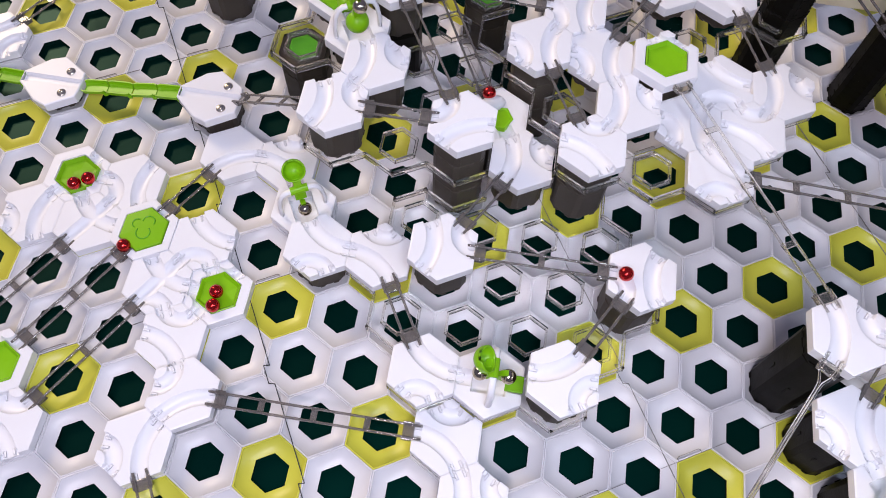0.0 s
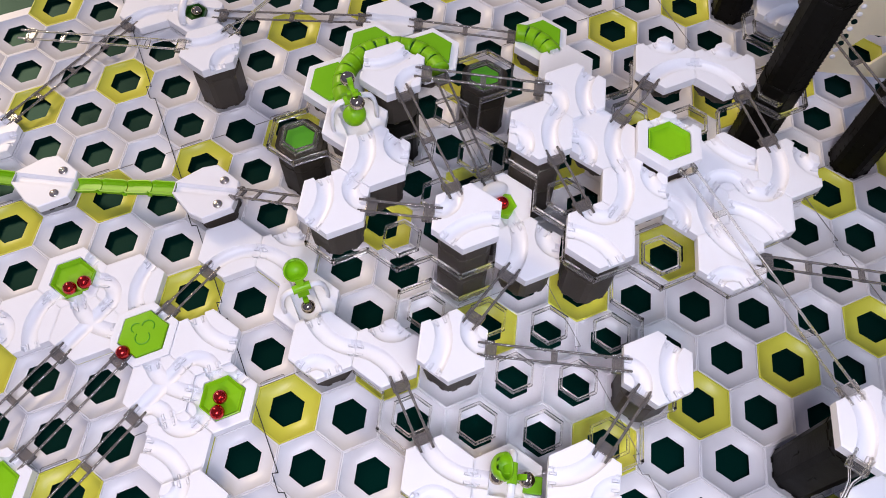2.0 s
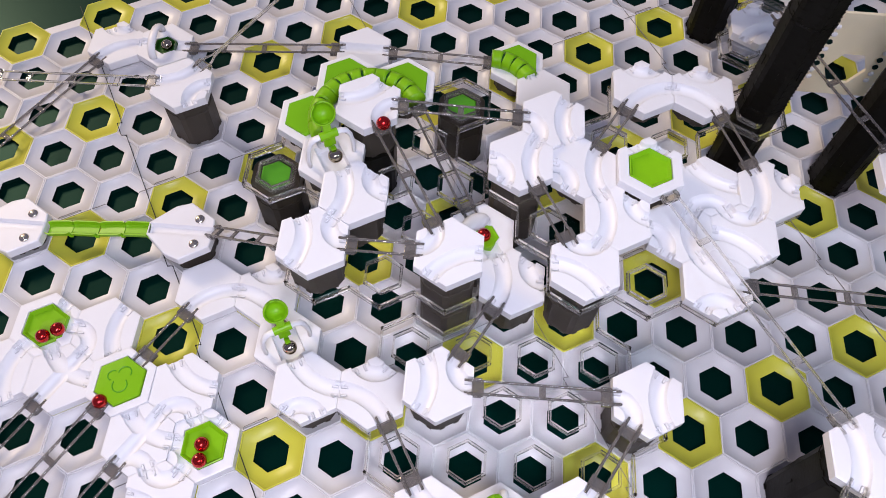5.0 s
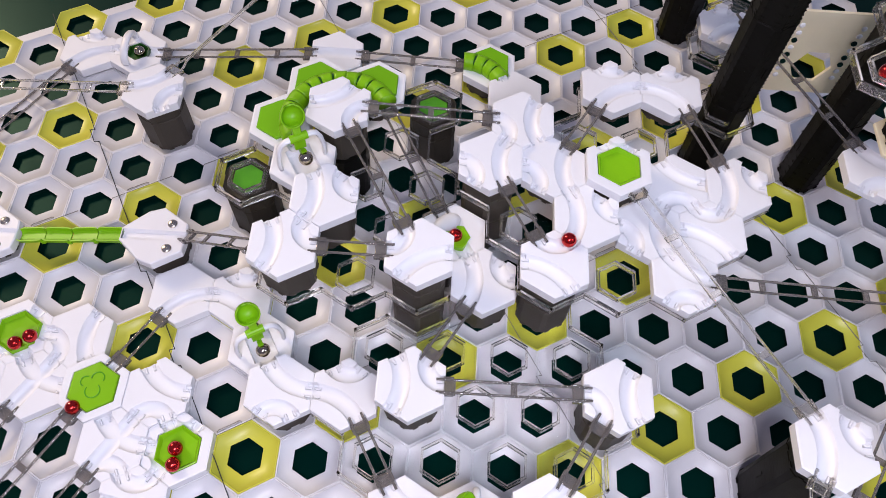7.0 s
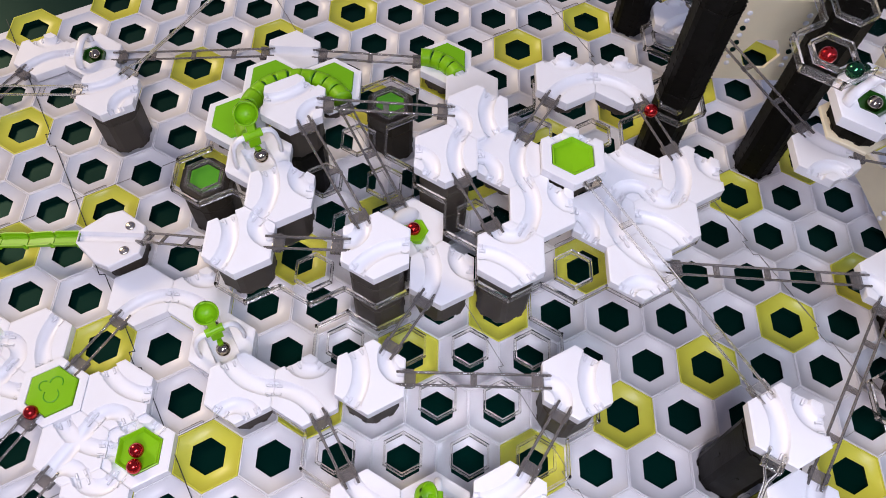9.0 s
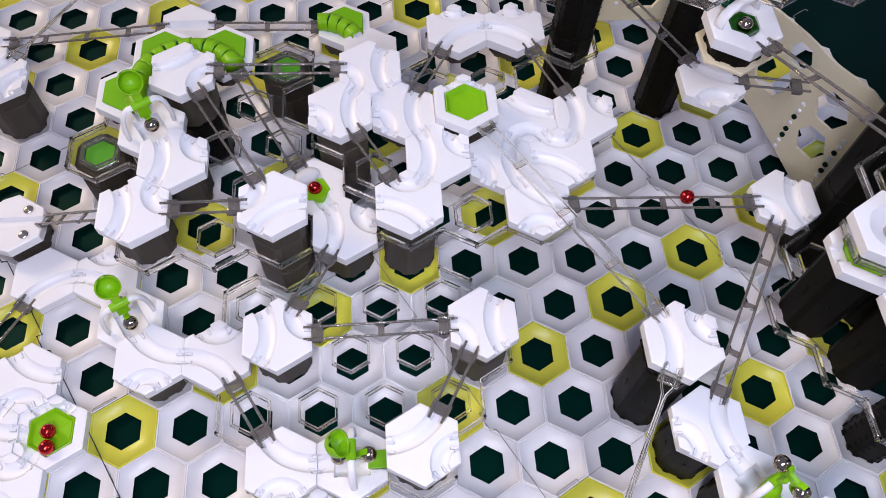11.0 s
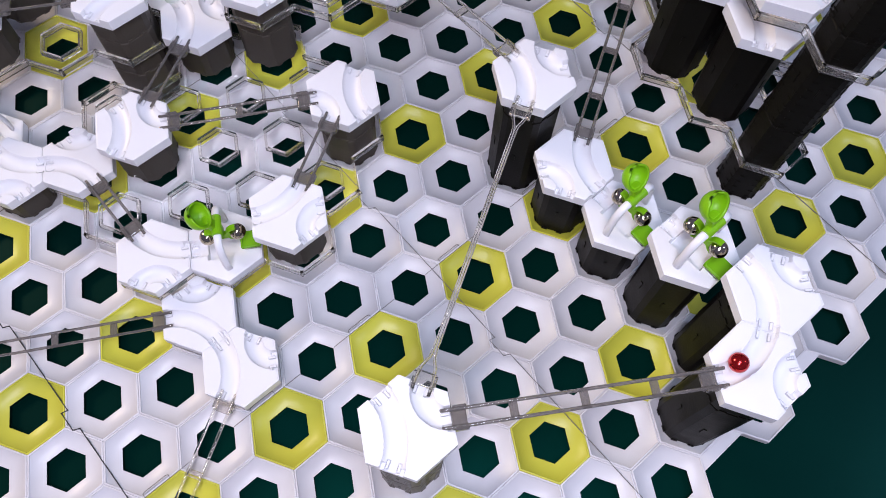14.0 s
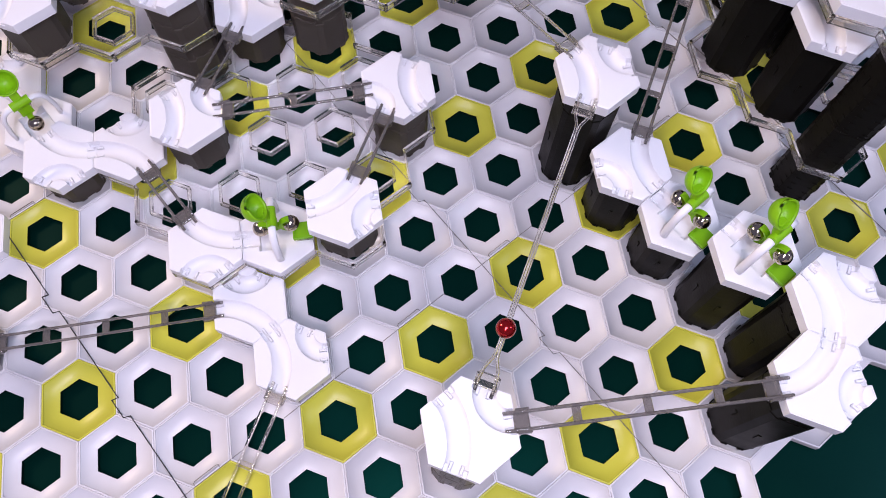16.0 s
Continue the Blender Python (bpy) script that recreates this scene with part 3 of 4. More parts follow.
def tower_cap(i, j, z):
    """A green hexagonal plug in a clear socket on top of a pillar."""
    root = new("pillar_plug")
    root.location = cell(i, j) + Vector((0, 0, z))
    tagged(root, "green hexagonal plug on top of a dark pillar", "plug", "green pillar plugs")
    bm = bmesh.new()
    loft(bm, [hexring(0.0148, 0.0), hexring(0.0148, 0.0016), hexring(0.0140, 0.0022)])
    part("plug", bm, MID, root)
    bm = bmesh.new()
    vs = loft(bm, [hexring(0.0196, 0), hexring(0.0196, 0.0030), hexring(0.0174, 0.0030), hexring(0.0172, 0)], False, False)
    part("socket", bm, CLEAR, root, "clear socket ring")


rnd = random.Random(4)


def wall_panel(name, p0, p1, z0, z1, windows, dots, outline=None):
    """A frosted upright wall panel with hexagonal windows cut through and rows of small studs and holes."""
    a, b = cell(*p0), cell(*p1)
    length = (b - a).length
    m = Matrix.Translation(a) @ Matrix.Rotation(math.atan2((b - a).y, (b - a).x), 4, "Z")
    root = new(name)
    root.matrix_world = m
    tagged(root, "frosted beige upright wall panel with hexagonal windows", "wall panel", "frosted wall panels")
    bm = bmesh.new()
    verts = outline or [(0, z0), (length, z0), (length, z1), (0, z1)]
    outer = [bm.verts.new((x, 0, z)) for x, z in verts]
    edges = [bm.edges.new((outer[k - 1], outer[k])) for k in range(len(outer))]
    for wx, wz, wr in windows:
        ring = [bm.verts.new((wx + wr * 0.88 * math.cos(radians(60 * k)), 0, wz + wr * math.sin(radians(60 * k)))) for k in range(6)]
        edges += [bm.edges.new((ring[k], ring[(k + 1) % 6])) for k in range(6)]
    bmesh.ops.triangle_fill(bm, edges=edges, use_beauty=True)
    dead = []
    for f in bm.faces:
        c = f.calc_center_median()
        if any(math.hypot(c.x - wx, c.z - wz) < wr * 0.6 for wx, wz, wr in windows):
            dead.append(f)
    bmesh.ops.delete(bm, geom=dead, context="FACES")
    ext = bmesh.ops.extrude_face_region(bm, geom=bm.faces[:])["geom"]
    bmesh.ops.translate(bm, vec=(0, 0.0028, 0), verts=[v for v in ext if isinstance(v, bmesh.types.BMVert)])
    part("panel", bm, FROST, root)
    stud = None
    for dx in dots:
        for k in range(8):
            t = Matrix.Translation((dx + rnd.uniform(-0.0006, 0.0006), -0.0006, z0 + 0.022 + k * 0.0088))
            if k in (2, 3, 5):
                # solid dark disc, its colour standing in for the shade of a hole
                bm = bmesh.new()
                bmesh.ops.create_cone(bm, cap_ends=True, segments=8, radius1=0.0026, radius2=0.0026, depth=0.0016, matrix=Matrix.Rotation(radians(90), 4, "X"))
                part("hole", bm, RECESS_SHADE, root, "small dark hole", m=t)
            elif stud is None:
                bm = bmesh.new()
                bmesh.ops.create_uvsphere(bm, u_segments=10, v_segments=6, radius=0.0026, matrix=Matrix.Diagonal((1, 0.5, 1, 1)))
                stud = part("stud", bm, WHITE, root, m=t, smooth=True)
            else:
                same("stud", stud, root, t)


# tiles: place on the lattice, height of the top, channels
B, S, L = "big", "small", "line"
T = {}


def put(key, i, j, z, *ch, base=0.0, mat=None, stack=True, **more):
    T[key] = (i, j, z)
    tile_at(i, j, z, ch, **more)
    if stack and z - TILE_H - base > 0.003:
        pillar(i, j, base, z - TILE_H, mat)


def mark(key, i, j, z):
    T[key] = (i, j, z)
    return i, j, z


LV1, LV2, LV3, LV4, LV5, LV6 = 0.026, 0.066, 0.086, 0.058, 0.178, 0.244
put("A", -1, 0, 0.074, (B, 5, 1), (S, 3, 4))
put("B", -4, 0, 0.072, (B, 2, 4), (S, 0, 1), base=LV1)
put("C", -6, 0, 0.038, (B, 0, 2), (S, 4, 5))
put("D", -5, 0, 0.038, (B, 3, 5), (S, 1, 2), base=LV1)
put("E", -3, -2, 0.037, (B, 0, 2), (S, 4, 5), base=LV1)
put("G", -1, -2, 0.072, (B, 1, 3), (S, 5, 0), base=LV1)
put("H", -2, -3, 0.022, (B, 3, 5), (S, 1, 2))
put("I", -1, -4, 0.022, (B, 2, 4), (S, 0, 1))
put("J", -7, 2, 0.114, (B, 2, 4), (S, 0, 1), base=LV2)
put("K", -7, 3, 0.116, (B, 2, 4), (S, 0, 1), base=LV2)
put("L", -5, 2, 0.114, (B, 4, 0), (S, 2, 3))
put("M", -3, 2, 0.108, (B, 3, 5), (S, 1, 2), base=LV1)
put("N", -4, 2, 0.072, (B, 2, 4), (S, 0, 1), base=LV1)
put("O", -5, 4, 0.112, (B, 5, 1), (S, 3, 4))
put("P", -5, 5, 0.112, (B, 5, 1), (S, 3, 4), base=LV3)
put("Q", -4, 4, 0.108, (B, 5, 1), (S, 3, 4), base=LV3)
put("R", -3, 3, 0.108, (B, 2, 4), (S, 0, 1), base=LV3)
put("T1", -2, 4, 0.096, (B, 0, 2), (S, 4, 5), stack=False)
put("T2", -1, 4, 0.096, (B, 2, 4), (S, 0, 1), stack=False)
put("T3", -1, 3, 0.096, (B, 3, 5), (S, 1, 2), stack=False)
put("T4", -2, 3, 0.096, (B, 5, 1), (S, 3, 4), stack=False)
put("T5", -1, 2, 0.096, (B, 0, 2), (S, 4, 5), stack=False)
put("U1", -4, 6, 0.108, (B, 4, 0), (S, 1, 2), base=LV3)
put("U2", -3, 6, 0.108, (B, 3, 5), (S, 1, 2), base=LV3)
put("W", -8, 5, 0.116, (B, 1, 3), (S, 5, 0), base=LV2)
put("V5", -6, 7, 0.036, (B, 2, 5))
put("X", -10, 8, 0.030, (L, 0, 3))
put("Y", -12, 6, 0.066, (B, 1, 3), (S, 5, 0))
put("Y2", -15, 8, 0.012, (B, 4, 0), (S, 1, 2))
put("Y3", -15, 4, 0.012, (B, 1, 3), (S, 5, 0))
put("LL2", -10, 1, 0.010, (B, 5, 1), (S, 3, 4))
put("LL3", -11, 0, 0.010, (B, 5, 1), (S, 3, 4))
put("LL4", -10, 0, 0.010, (L, 1, 4), (B, 0, 2))
put("LL6", -8, 0, 0.012, (B, 0, 2), (S, 4, 5))
put("LL7", -8, -1, 0.012, (L, 1, 4), (B, 0, 2), (S, 4, 5))
put("LL9", -7, -2, 0.012, (S, 1, 2), (B, 3, 5))
put("LL10", -6, -3, 0.020, (S, 2, 3), (B, 4, 0))
put("LL11", -6, -4, 0.014, (B, 1, 5), (S, 3, 4))
put("LL13", -8, -4, 0.012, (S, 1, 2), (B, 3, 5))
put("CC1", -9, 2, 0.011, (B, 4, 0))
put("CC2", -8, 2, 0.011, (B, 3, 5), (S, 1, 2))
put("RA", 2, -1, 0.128, (B, 2, 4), (S, 0, 1), mat=DARK)
put("RB", 3, -2, 0.074, (B, 5, 1), (S, 3, 4), mat=DARK)
put("RE", 6, -5, 0.134, (B, 2, 4), (S, 0, 1), mat=DARK)
put("RF", 6, -6, 0.134, (B, 1, 3), (S, 5, 0), mat=DARK)
# RG stands on dark blocks, coloured lighter as if lit from the front
put("RG", 2.003, -5.867, 0.131, (B, 2, 4), (S, 0, 1), mat=DARK_LIT)
put("RH", 3, 2, 0.086, (S, 3, 4), (B, 5, 1), stack=False)
put("RI", 0.92, 4.2, 0.122, (B, 0, 2), (S, 4, 5), stack=False)
put("RL", 5.06, -1, 0.155, (B, 2, 4), (S, 0, 1), base=LV4, mat=DARK)
put("RU", 5.09, -1, 0.191, (S, 5, 0), base=LV5, mat=DARK)
put("RV", 4.09, 0, 0.191, ("half", 5, 5), base=LV5, mat=DARK, stack=False, hole=0.0064, funnel=True, name="vortex_tile", label="white hexagonal vortex tile with a round funnel and centre hole")
put("RX", -3.03, 9.45, 0.040, (B, 4, 0), (S, 1, 2), stack=False)

_, LEVER_K = catapult(*mark("VK", -8, 4, 0.0955), 5, 165, base=LV2, landing=False)
catapult(*mark("cc", -7, 1, 0.014), 5, 4, landing=False)
catapult(*mark("F", -2, -2, 0.035), 0, 4, base=LV1)
_, LEVER_C = catapult(*mark("RC", 4, -3, 0.068), 5, 165, mat=DARK)
_, LEVER_D = catapult(*mark("RD", 5, -4, 0.106), 5, 165, mat=DARK)
starter(*mark("Yc", -14, 8, 0.014), 0)
starter(*mark("RJ", 0.95, 3.8, 0.206), 5)
pillar(0.95, 3.8, 0.182, 0.206 - TILE_H, DARK)
bm = bmesh.new()
loft(bm, [hexring(0.0284, -0.0034), hexring(0.0290, -0.0028), hexring(0.0290, -0.0006), hexring(0.0284, 0.0)])
tagged(link("balcony_plate", bm, FROST, m=Matrix.Translation(cell(0.95, 3.8) + Vector((0, 0, 0.182)))), "frosted plastic balcony plate under a dark height block", "bracket")

tube_tile(*mark("V2", -8, 6, 0.0885), 3, 5, base=LV2)
tube_tile(*mark("V1", -9, 6, 0.0885), 4, 0, base=LV2)
tube_tile(*mark("V3", -9, 5, 0.0885), 5, 1, base=LV2)
tube_tile(*mark("V4", -7, 8, 0.026), 3, 5)

basin_tile(*mark("LL1", -11, 1, 0.010), ((S, 4, 5), (S, 0, 1)))
basin_tile(*mark("LL8", -7, -1, 0.010), ((S, 1, 2), (S, 3, 4)))
basin_tile(*mark("LL12", -9, -3, 0.012), ((S, 1, 2),))
basin_tile(*mark("LL5", -9, 0, 0.013), ((L, 1, 4),), dome=True, swirl=True)
basin_tile(*mark("S", -3, 4, 0.116), ((S, 1, 2),))
pillar(-3, 4, LV3, 0.116 - TILE_H)
basin_tile(*mark("RK", 4.06, 0, 0.160), ((B, 3, 5),))
pillar(4.06, 0, LV4, 0.160 - TILE_H, DARK)
basin_tile(*mark("RM", 5, 0, 0.225), ((B, 3, 5),), dome=True)
pillar(5, 0, LV4, 0.225 - TILE_H, DARK)

# magnetic cannon tile
put("N2", -5, 3, 0.066, (L, 2, 5), name="cannon_tile", label="white hexagonal launcher tile with a green hexagonal socket")
root = new("launcher")
root.matrix_world = turned(-5, 3, 0.066, 5)
tagged(root, "white domed magnet cover with a green hexagonal socket", "launcher")
bm = bmesh.new()
bmesh.ops.create_uvsphere(bm, u_segments=24, v_segments=12, radius=1, matrix=Matrix.Translation((-0.012, 0, -0.001)) @ Matrix.Diagonal((0.0085, 0.0125, 0.0060, 1)))
part("dome", bm, WHITE, root, smooth=True)
bm = bmesh.new()
loft(bm, [hexring(0.0122, -0.0046, 0), hexring(0.0122, 0.0008, 0), hexring(0.0112, 0.0010, 0), hexring(0.0104, 0.0004, 0)], True, True)
part("socket", bm, GREEN, root, "green hexagonal socket", m=Matrix.Translation((0.0035, 0, 0)))

bridge_end(-10, 3, 0.030, 0)
bridge_end(-13, 3, 0.016, 0)
T["Z2"] = (-10, 3, 0.030)
chain(cell(-13, 3) + Vector((0.0255, 0, 0.014)), cell(-10, 3) + Vector((-0.032, 0, 0.027)), 4)
chain(cell(-16, 3) + Vector((0.0255, 0, 0.012)), cell(-13, 3) + Vector((-0.032, 0, 0.013)), 4)
bridge_end(-16, 3, 0.014, 0)

# pillars that carry the levels, and the tall towers
pillar(-9, 4, 0, 0.060, UMBER)
pillar(-7, 6, 0, 0.060, UMBER)
tower_cap(-9, 4, 0.060)
tower_cap(-7, 6, 0.060)
pillar(-8, 5, 0, LV2 - 0.005, DARK)
pillar(-4.08, 10, 0, 0.10, DARK, r=0.0215)
pillar(6, -2, 0, 0.34, DARK, r=0.0212)
pillar(0.04, 5.88, 0, 0.34, DARK, r=0.0215)
pillar(-1.98, 6.1, 0, 0.36, DARK, r=0.0210)
pillar(4, 2, 0, 0.30, DARK)
pillar(5, 3, 0, 0.26, DARK)

level([(-3, 0), (-2, 0), (-1, 0), (-4, 0), (-5, 0), (-3, -1), (-2, -1), (-4, -1), (-1, -1), (-1, -2), (-2, -2), (-3, -2), (-2, 1), (-3, 1), (-4, 1), (-4, 2), (-3, 2), (-5, 1)], LV1)
level([(-7, 2), (-6, 2), (-5, 2), (-7, 3), (-6, 3), (-9, 4), (-8, 4), (-7, 4), (-6, 4), (-8, 5), (-7, 5), (-7, 6), (-9, 5), (-8, 6), (-9, 6)], LV2)
level([(-3, 2), (-2, 2), (-1, 2), (-4, 3), (-3, 3), (-2, 3), (-1, 3), (-5, 4), (-4, 4), (-3, 4), (-2, 4), (-1, 4), (-5, 5), (-4, 5), (-3, 5), (-4, 6), (-3, 6), (-2, 6)], LV3)
level([(-3, 9), (-3, 10)], 0.0262)
level([(4, 0), (5, -1), (6, -2), (4, 1), (5, 0), (6, -1), (4, 2), (5, 1)], LV4)
level([(4, 0), (4, 1), (5, -1), (6, -2), (5, 0), (6, -1)], LV5, shift=0.0045)
level([(0, 4), (1, 4), (2, 4), (0, 5), (1, 5), (2, 5)], LV6)

wall_panel("wall_panel", (1, 6), (4, 3), 0, 0.142, [(2.27 * P, 0.055, 0.019), (1.02 * P, 0.086, 0.024), (2.25 * P, 0.099, 0.020), (1.3 * P, 0.122, 0.014)], [1.78 * P, 2.72 * P, 0.3 * P],
           [(0, 0.05), (1.1 * P, 0.034), (2.1 * P, 0.010), (2.5 * P, 0), (3 * P, 0), (3 * P, 0.136), (2.6 * P, 0.142), (1.9 * P, 0.139), (1.2 * P, 0.143), (0, 0.142)])
wall_panel("wall_panel", (-1.9, 7), (-0.3, 7), 0.066, 0.165, [(0.96 * P, 0.100, 0.021)], [0.42 * P, 1.42 * P])
# balcony arm that holds the tile on the wall
bm = bmesh.new()
box(bm, -0.006, 0.0, -0.0035, 0.006, 0.105, 0.0, bevel=0.001)
tagged(link("wall_bracket", bm, FROST, m=Matrix.Translation(cell(0.92, 4.2) + Vector((0, 0, 0.1125))) @ Matrix.Rotation(radians(-60), 4, "Z")), "frosted plastic balcony arm under a tile", "bracket")

bm = bmesh.new()
box(bm, 0.0, -0.006, -0.0035, 0.034, 0.006, 0.0, bevel=0.001)
tagged(link("wall_bracket", bm, FROST, m=Matrix.Translation(cell(3, 2) + Vector((0, 0, 0.0765)))), "frosted plastic balcony arm under a tile", "bracket")

join(T["B"], T["A"], 0)
join(T["A"], T["G"], 4)
join(T["N"], T["B"], 4)
join(T["D"], T["E"], 5)
join(T["J"], T["L"], 0)
join(T["W"], T["L"], 5)
join(T["V2"], T["N2"], 5)
join(T["W"], T["P"], 0)
join(T["O"], T["M"], 5)
join(T["U1"], T["Q"], 4)
join(T["U2"], T["T2"], 5)
join(T["S"], T["RA"], 5, "clear")
join(T["T5"], T["RH"], 0)
join(T["RH"], T["RB"], 4)
join(T["RG"], T["RA"], 1, "narrow")
join(T["RF"], T["RG"], 3)
join(T["LL10"], T["H"], 0)
join(T["CC1"], T["LL5"], 4)
join(T["Z2"], T["J"], 0)
join(T["X"], T["V4"], 0)
join(T["Yc"], T["X"], 0)
join(T["Y2"], T["Y3"], 4)
join(T["Y"], (-16, 6, 0.058), 3, "clear")
join(T["Y"], (-12, 11, 0.060), 1, "narrow")
join(T["LL5"], T["LL12"], 4)
join(T["LL7"], T["LL13"], 4)
join(T["LL4"], (-10, -3, 0.010), 4)
join(T["LL11"], (-4, -6, 0.012), 5)
join(T["I"], (-1, -7, 0.012), 4, "clear")
join(T["RI"], (-3, 8, 0.135), 2)
join(T["RI"], (3, 4, 0.122), 0)
join(T["RJ"], (6, -2, 0.267), 5)

# resting marbles
def rest(i, j, z, dx=0.0, dy=0.0):
    ob = marble("red_marble", MR, RED, "shiny metallic red marble at rest in a green basin")
    ob.location = cell(i, j) + Vector((dx, dy, z + MR))


rest(-11, 1, 0.010 - 0.0040, 0.0024, -0.0115)
rest(-11, 1, 0.010 - 0.0040, 0.0128, -0.0044)
rest(-7, -1, 0.010 - 0.0040, -0.0010, -0.0004)
rest(-7, -1, 0.010 - 0.0040, -0.0002, -0.0131)
rest(-9, 0, 0.013 - 0.0052, -0.0115, -0.0185)
def green_rest(i, j, z):
    ob = marble("green_marble", MR, DARKGREEN, "glossy dark green metallic marble waiting behind the start tile")
    ob.location = cell(i, j) + Vector((0, 0, z))


green_rest(0.58, 4.22, 0.2095)
green_rest(0.35, 3.49, LV6 + 0.0018 + MR)
rest(0, 4, LV6 - 0.0060, -0.005, -0.003)

# ---------------- boards with their cells, last in the file ----------------
def cell_mesh(name, mat):
    bm = bmesh.new()
    r = R6 - 0.00003
    loft(bm, [hexring(0.0160, -0.0060), hexring(0.0160, -0.0024), hexring(0.0153, -0.0022), hexring(0.0153, -0.0011), hexring(0.0156, -0.0009), hexring(r - 0.0017, -0.0003), hexring(r - 0.0014, 0.0007), hexring(r - 0.0004, 0.0007), hexring(r, 0.0001), hexring(r, -0.0060)], False, False)
    me = bpy.data.meshes.new(name)
    bmesh.ops.recalc_face_normals(bm, faces=bm.faces)
    bm.to_mesh(me)
    bm.free()
    me.materials.append(mat)
    me.materials.append(RECESS_SHADE)
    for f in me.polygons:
        # lower socket walls are painted dark for the shade under the white board
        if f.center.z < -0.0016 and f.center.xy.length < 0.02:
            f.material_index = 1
        if -0.0011 < f.center.z < -0.0006 and f.center.xy.length < 0.024:
            f.use_smooth = True
    return me


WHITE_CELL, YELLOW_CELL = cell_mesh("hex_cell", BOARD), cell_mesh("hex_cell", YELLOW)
boards = {}
for i in range(-26, 14):
    for j in range(-14, 16):
        u, v = i + j, i - j
        if -19 <= u <= 10 and -25 <= v <= 13:
            key = ((u + 19) // 6, min(3, (v + 26) // 10))
            if key not in boards:
                b = new("base_board")
                tagged(b, "white base board of hexagonal sockets with yellow cells", "base board", "base boards")
                boards[key] = b
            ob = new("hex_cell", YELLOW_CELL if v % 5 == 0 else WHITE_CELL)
            ob.parent = boards[key]
            ob.location = cell(i, j)


def edge_piece():
    """The solid strip of a cut cell along the rim of a board."""
    bm = bmesh.new()
    loft(bm, [hexring(R6 - 0.00003, -0.0060), hexring(R6 - 0.00003, 0.0003), hexring(R6 - 0.001, 0.0003)])
    d = Vector((0.5, -S3, 0))
    bmesh.ops.bisect_plane(bm, geom=bm.verts[:] + bm.edges[:] + bm.faces[:], plane_co=d * (-0.33 * P), plane_no=d, clear_outer=True)
    bmesh.ops.holes_fill(bm, edges=[e for e in bm.edges if e.is_boundary])
    me = bpy.data.meshes.new("edge_strip")
    bmesh.ops.recalc_face_normals(bm, faces=bm.faces)
    bm.to_mesh(me)
    bm.free()
    me.materials.append(BOARD)
    return me


EDGE = edge_piece()
for u in range(-18, 11, 2):
    for v, turn in ((14, 0), (-26, 180)):
        i, j = (u + v) // 2, (u - v) // 2
        ob = new("edge_strip", EDGE)
        ob.parent = boards[(u + 19) // 6, 0 if v < 0 else 3]
        ob.location = cell(i, j)
        ob.rotation_euler = (0, 0, radians(turn))


def seam(points, width=0.00018, mat=None):
    """A thin dark gap between two boards, with a small jog at each joint."""
    bm = bmesh.new()
    pts = [Vector(p) for p in points]
    for a, b in zip(pts, pts[1:]):
        d = (b - a).normalized()
        s = Vector((-d.y, d.x, 0)) * width
        a2, b2 = a - d * 0.0003, b + d * 0.0003
        loft(bm, [[a2 - s, a2 + s, a2 + s + Vector((0, 0, 0.0009)), a2 - s + Vector((0, 0, 0.0009))], [b2 - s, b2 + s, b2 + s + Vector((0, 0, 0.0009)), b2 - s + Vector((0, 0, 0.0009))]])
    tagged(link("board_seam", bm, mat or FAINT), "thin dark gap between two base boards", "seam", kind="structure")


def uv(u, v, z=0.00005):
    p = cell((u + v) / 2, (u - v) / 2)
    return Vector((p.x, p.y, z))


for u in (-13.5, -7.5, -1.5, 4.5):
    pts = [uv(u, -26)]
    for v0 in (-16, -6, 4):
        for lo, hi in ((v0 - 3.35, v0 - 2.7), (v0 + 2.8, v0 + 3.45)):
            pts += [uv(u, lo), uv(u - 0.10, lo - 0.04), uv(u - 0.10, hi - 0.08), uv(u, hi)]
    seam(pts + [uv(u, 14)], 0.00034 if u == -7.5 else 0.0002, SEAM if u == -7.5 else FAINT)
# cross seams, broken at the sockets, with a rounded tab beside each yellow cell
for v in (-16, -6, 4):
    for u in range(-18, 11, 2):
        seam([uv(u + 0.36, v), uv(min(10.5, u + 1.64), v)], 0.00016)
        tab = [uv(u + 0.70, v), uv(u + 0.70, v - 0.10), uv(u + 0.73, v - 0.13), uv(u + 1.12, v - 0.13), uv(u + 1.15, v - 0.10), uv(u + 1.15, v)]
        seam(tab, 0.00014)


# ---------------- what moves ----------------
def spot(i, j, z):
    return cell(i, j) + Vector((0, 0, z))


def rolling(points):
    """Rows for a marble: its place at each time, turned by the way it has rolled."""
    rows, turn, last = [], Matrix.Identity(4), None
    for t, p in points:
        p = Vector(p)
        if last is not None:
            d = p - last
            if d.xy.length > 1e-5:
                axis = Vector((-d.y, d.x, 0)).normalized()
                turn = Matrix.Rotation(min(1.3, d.length / MR), 4, axis) @ turn
        rows.append((t, Matrix.Translation(p) @ turn))
        last = p
    return rows


def in_scoop(key, k, theta):
    q = turned(*T[key], k) @ pose(AX, 0, AXLE, 0, -theta, 0) @ Vector((CUP[0] + 0.0012, 0, CUP[2]))
    return q


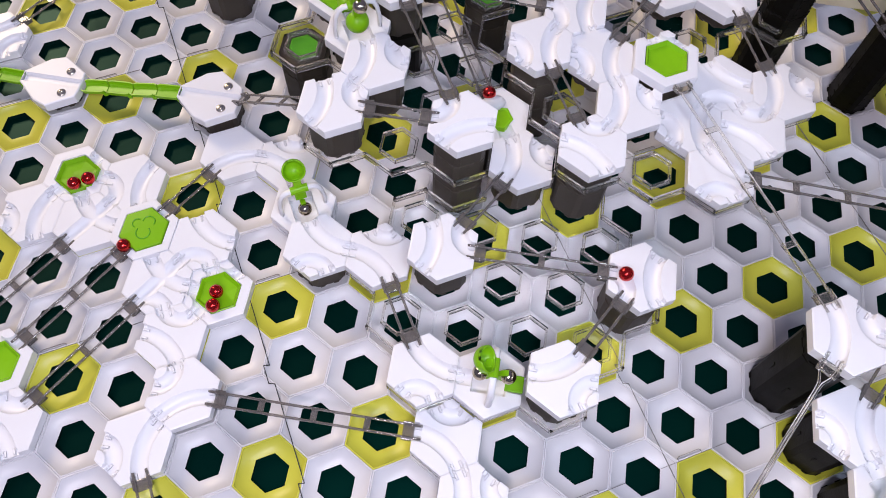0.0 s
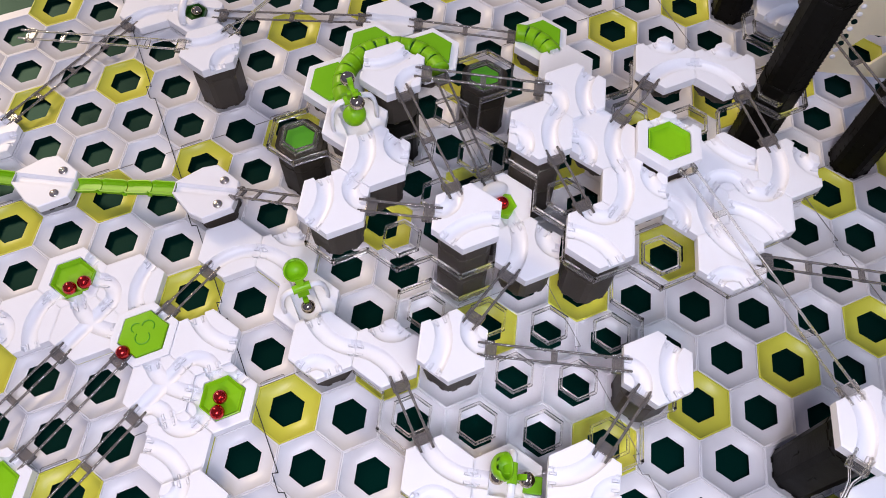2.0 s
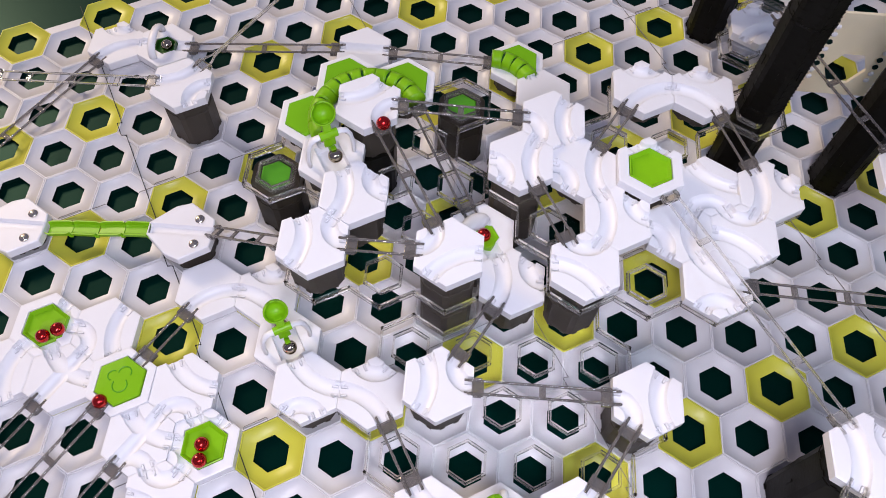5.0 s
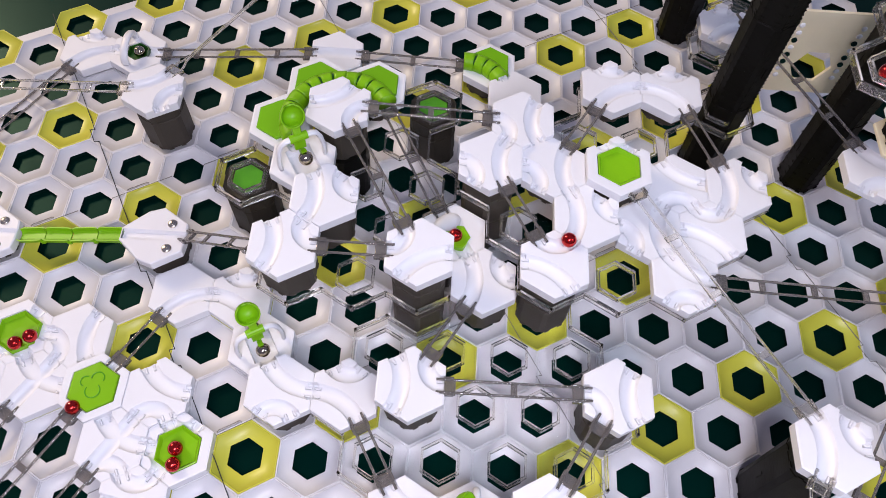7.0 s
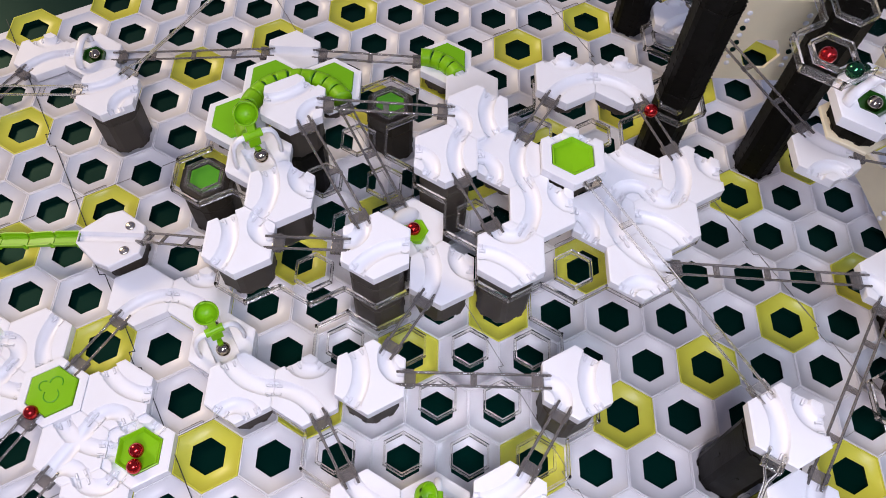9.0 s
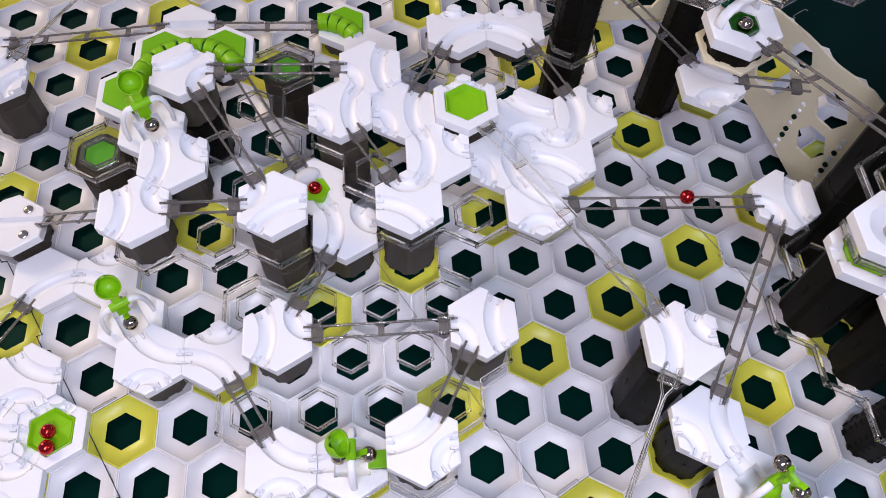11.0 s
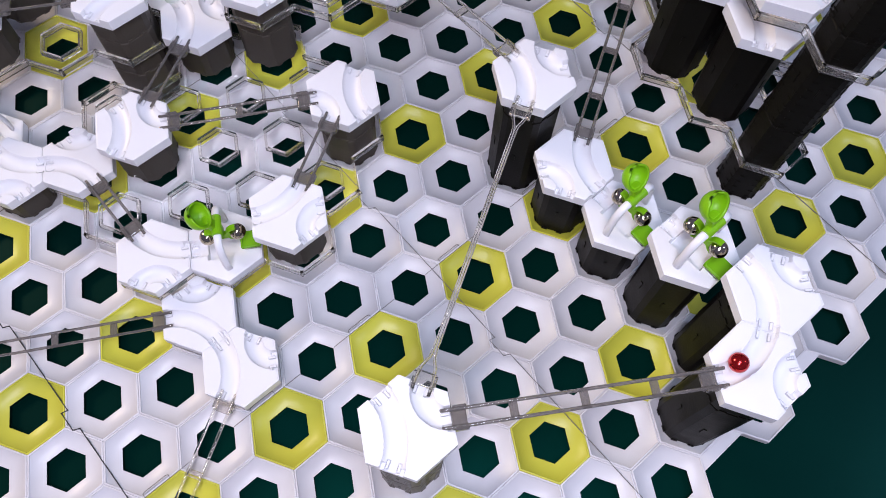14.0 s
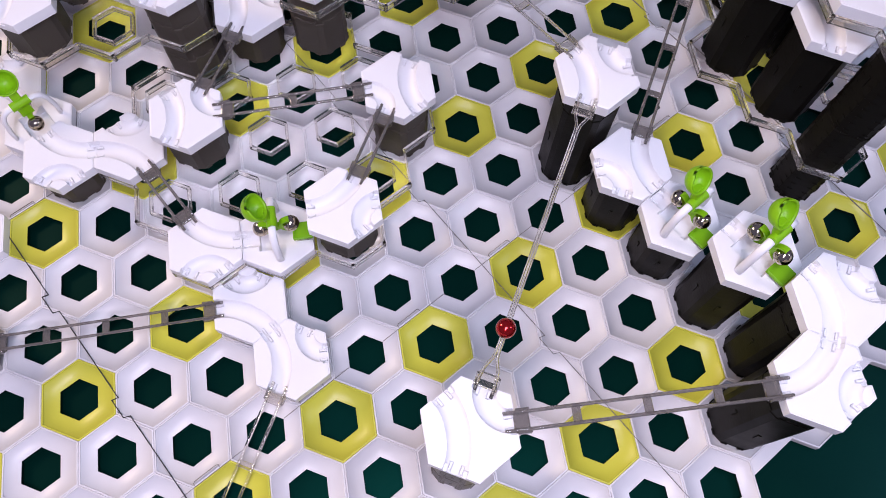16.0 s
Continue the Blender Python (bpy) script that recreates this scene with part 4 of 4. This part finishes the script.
def motions():
    first = marble("red_marble", MR, RED, "shiny metallic red marble rolling along the track")
    walk(first, rolling([
        (0.0, spot(-1.24, -0.02, 0.0755)), (0.2, spot(-1.80, 0.0, 0.0775)), (0.4, spot(-2.40, 0.0, 0.0775)), (0.6, spot(-3.02, 0.0, 0.0765)), (0.8, spot(-3.55, 0.02, 0.0740)),
        (0.9, spot(-3.80, 0.25, 0.0735)), (1.0, spot(-4.0, 0.52, 0.0740)), (1.2, spot(-4.0, 1.05, 0.0765)), (1.4, spot(-4.05, 1.72, 0.0735)), (1.5, spot(-4.25, 2.25, 0.0735)),
        (1.6, spot(-4.72, 2.72, 0.0705)), (1.7, spot(-4.95, 2.95, 0.0672)), (16.0, spot(-4.95, 2.95, 0.0672))]))
    second = marble("red_marble", MR, RED, "shiny metallic red marble rolling through the whole course")
    walk(second, rolling([
        (0.0, spot(-5.40, 3.41, 0.0700)), (1.66, spot(-5.40, 3.41, 0.0700)), (1.76, spot(-6.3, 4.3, 0.080)), (1.9, spot(-7.5, 5.5, 0.0910)), (2.0, spot(-8.3, 6.05, 0.0910)), (2.2, spot(-8.9, 5.85, 0.0910)),
        (2.5, spot(-8.95, 5.5, 0.0910)), (2.8, spot(-8.7, 4.95, 0.0910)), (2.9, spot(-8.5, 4.5, 0.1005)), (2.96, in_scoop("VK", 5, 120)), (3.0, in_scoop("VK", 5, 92)), (3.08, in_scoop("VK", 5, 30)),
        (3.14, spot(-7.5, 3.5, 0.147)), (3.2, spot(-7.18, 3.11, 0.122)), (3.3, spot(-7.08, 2.80, 0.1175)), (3.4, spot(-6.92, 2.24, 0.1160)), (3.5, spot(-6.45, 2.0, 0.1165)),
        (3.6, spot(-6.20, 2.0, 0.1185)), (3.8, spot(-5.75, 2.0, 0.1185)), (3.9, spot(-5.52, 2.0, 0.1165)), (4.0, spot(-5.38, 2.22, 0.1160)), (4.1, spot(-5.46, 2.46, 0.1170)), (4.2, spot(-5.70, 2.70, 0.1190)),
        (4.7, spot(-6.8, 3.8, 0.1200)), (5.0, spot(-7.42, 4.45, 0.1195)), (5.2, spot(-7.5, 4.92, 0.1180)), (5.4, spot(-7.1, 5.0, 0.1200)), (5.9, spot(-5.6, 5.0, 0.1180)), (6.1, spot(-5.28, 4.75, 0.1140)),
        (6.3, spot(-4.78, 4.22, 0.1135)), (6.4, spot(-4.70, 3.95, 0.1135)), (6.5, spot(-4.52, 3.54, 0.1140)), (6.6, spot(-4.30, 3.30, 0.1160)), (6.8, spot(-3.70, 2.70, 0.1140)),
        (7.0, spot(-3.02, 2.46, 0.1095)), (7.2, spot(-3.05, 3.10, 0.1095)), (7.4, spot(-3.72, 3.75, 0.1095)), (7.6, spot(-3.92, 4.42, 0.1100)), (7.8, spot(-4.0, 4.85, 0.1130)),
        (8.0, spot(-4.0, 5.22, 0.1130)), (8.2, spot(-3.90, 5.58, 0.1100)), (8.5, spot(-3.5, 5.98, 0.1095)), (8.8, spot(-2.75, 5.70, 0.1095)), (9.1, spot(-2.0, 5.0, 0.1070)), (9.4, spot(-1.45, 4.42, 0.0985)),
        (9.6, spot(-1.1, 3.9, 0.0975)), (9.8, spot(-1.1, 3.45, 0.0975)), (10.0, spot(-1.25, 2.95, 0.0975)), (10.15, spot(-1.25, 2.5, 0.0975)), (10.3, spot(-1.02, 2.12, 0.0975)), (10.5, spot(-0.58, 2.01, 0.0980)),
        (11.0, spot(1.33, 2.0, 0.0960)), (11.4, spot(2.7, 1.75, 0.0910)), (11.5, spot(3.0, 1.28, 0.0885)), (11.6, spot(3.0, 0.75, 0.0905)), (11.8, spot(3.0, -0.45, 0.0860)), (12.0, spot(3.02, -1.65, 0.0770)), (12.1, spot(3.58, -2.51, 0.0755)),
        (12.2, spot(3.85, -2.85, 0.0690)), (12.3, in_scoop("RC", 5, 160)), (12.4, in_scoop("RC", 5, 138)), (12.5, in_scoop("RC", 5, 78)), (12.6, in_scoop("RC", 5, 14)), (12.7, spot(4.62, -3.62, 0.1130)),
        (12.8, spot(4.85, -3.85, 0.1065)), (12.9, in_scoop("RD", 5, 158)), (13.0, in_scoop("RD", 5, 110)), (13.1, in_scoop("RD", 5, 62)), (13.2, in_scoop("RD", 5, 8)), (13.3, spot(5.5, -4.5, 0.136)),
        (13.4, spot(5.68, -4.68, 0.1355)), (13.6, spot(5.9, -5.2, 0.1355)), (13.8, spot(5.98, -5.62, 0.1355)), (14.0, spot(5.72, -5.88, 0.1360)), (14.5, spot(4.70, -5.98, 0.1375)),
        (15.0, spot(3.53, -5.95, 0.1365)), (15.5, spot(2.42, -5.85, 0.1335)), (15.7, spot(2.11, -5.46, 0.1325)), (15.85, spot(2.0, -5.06, 0.1335)), (16.0, spot(2.0, -4.70, 0.1340))]))
    for lever, turns in ((LEVER_K, ((0, 165), (2.88, 165), (2.96, 120), (3.02, 80), (3.08, 30), (3.16, 0), (3.26, 6), (3.4, 2), (16, 2))),
                         (LEVER_C, ((0, 165), (12.26, 165), (12.3, 160), (12.4, 138), (12.5, 78), (12.6, 14), (12.7, -4), (12.85, 3), (13.1, 1), (16, 1))),
                         (LEVER_D, ((0, 165), (12.86, 165), (12.9, 158), (13.0, 110), (13.1, 62), (13.2, 8), (13.3, -4), (13.45, 3), (13.7, 1), (16, 1)))):
        walk(lever, [(t, pose(AX, 0, AXLE, 0, -a, 0)) for t, a in turns])


motions()
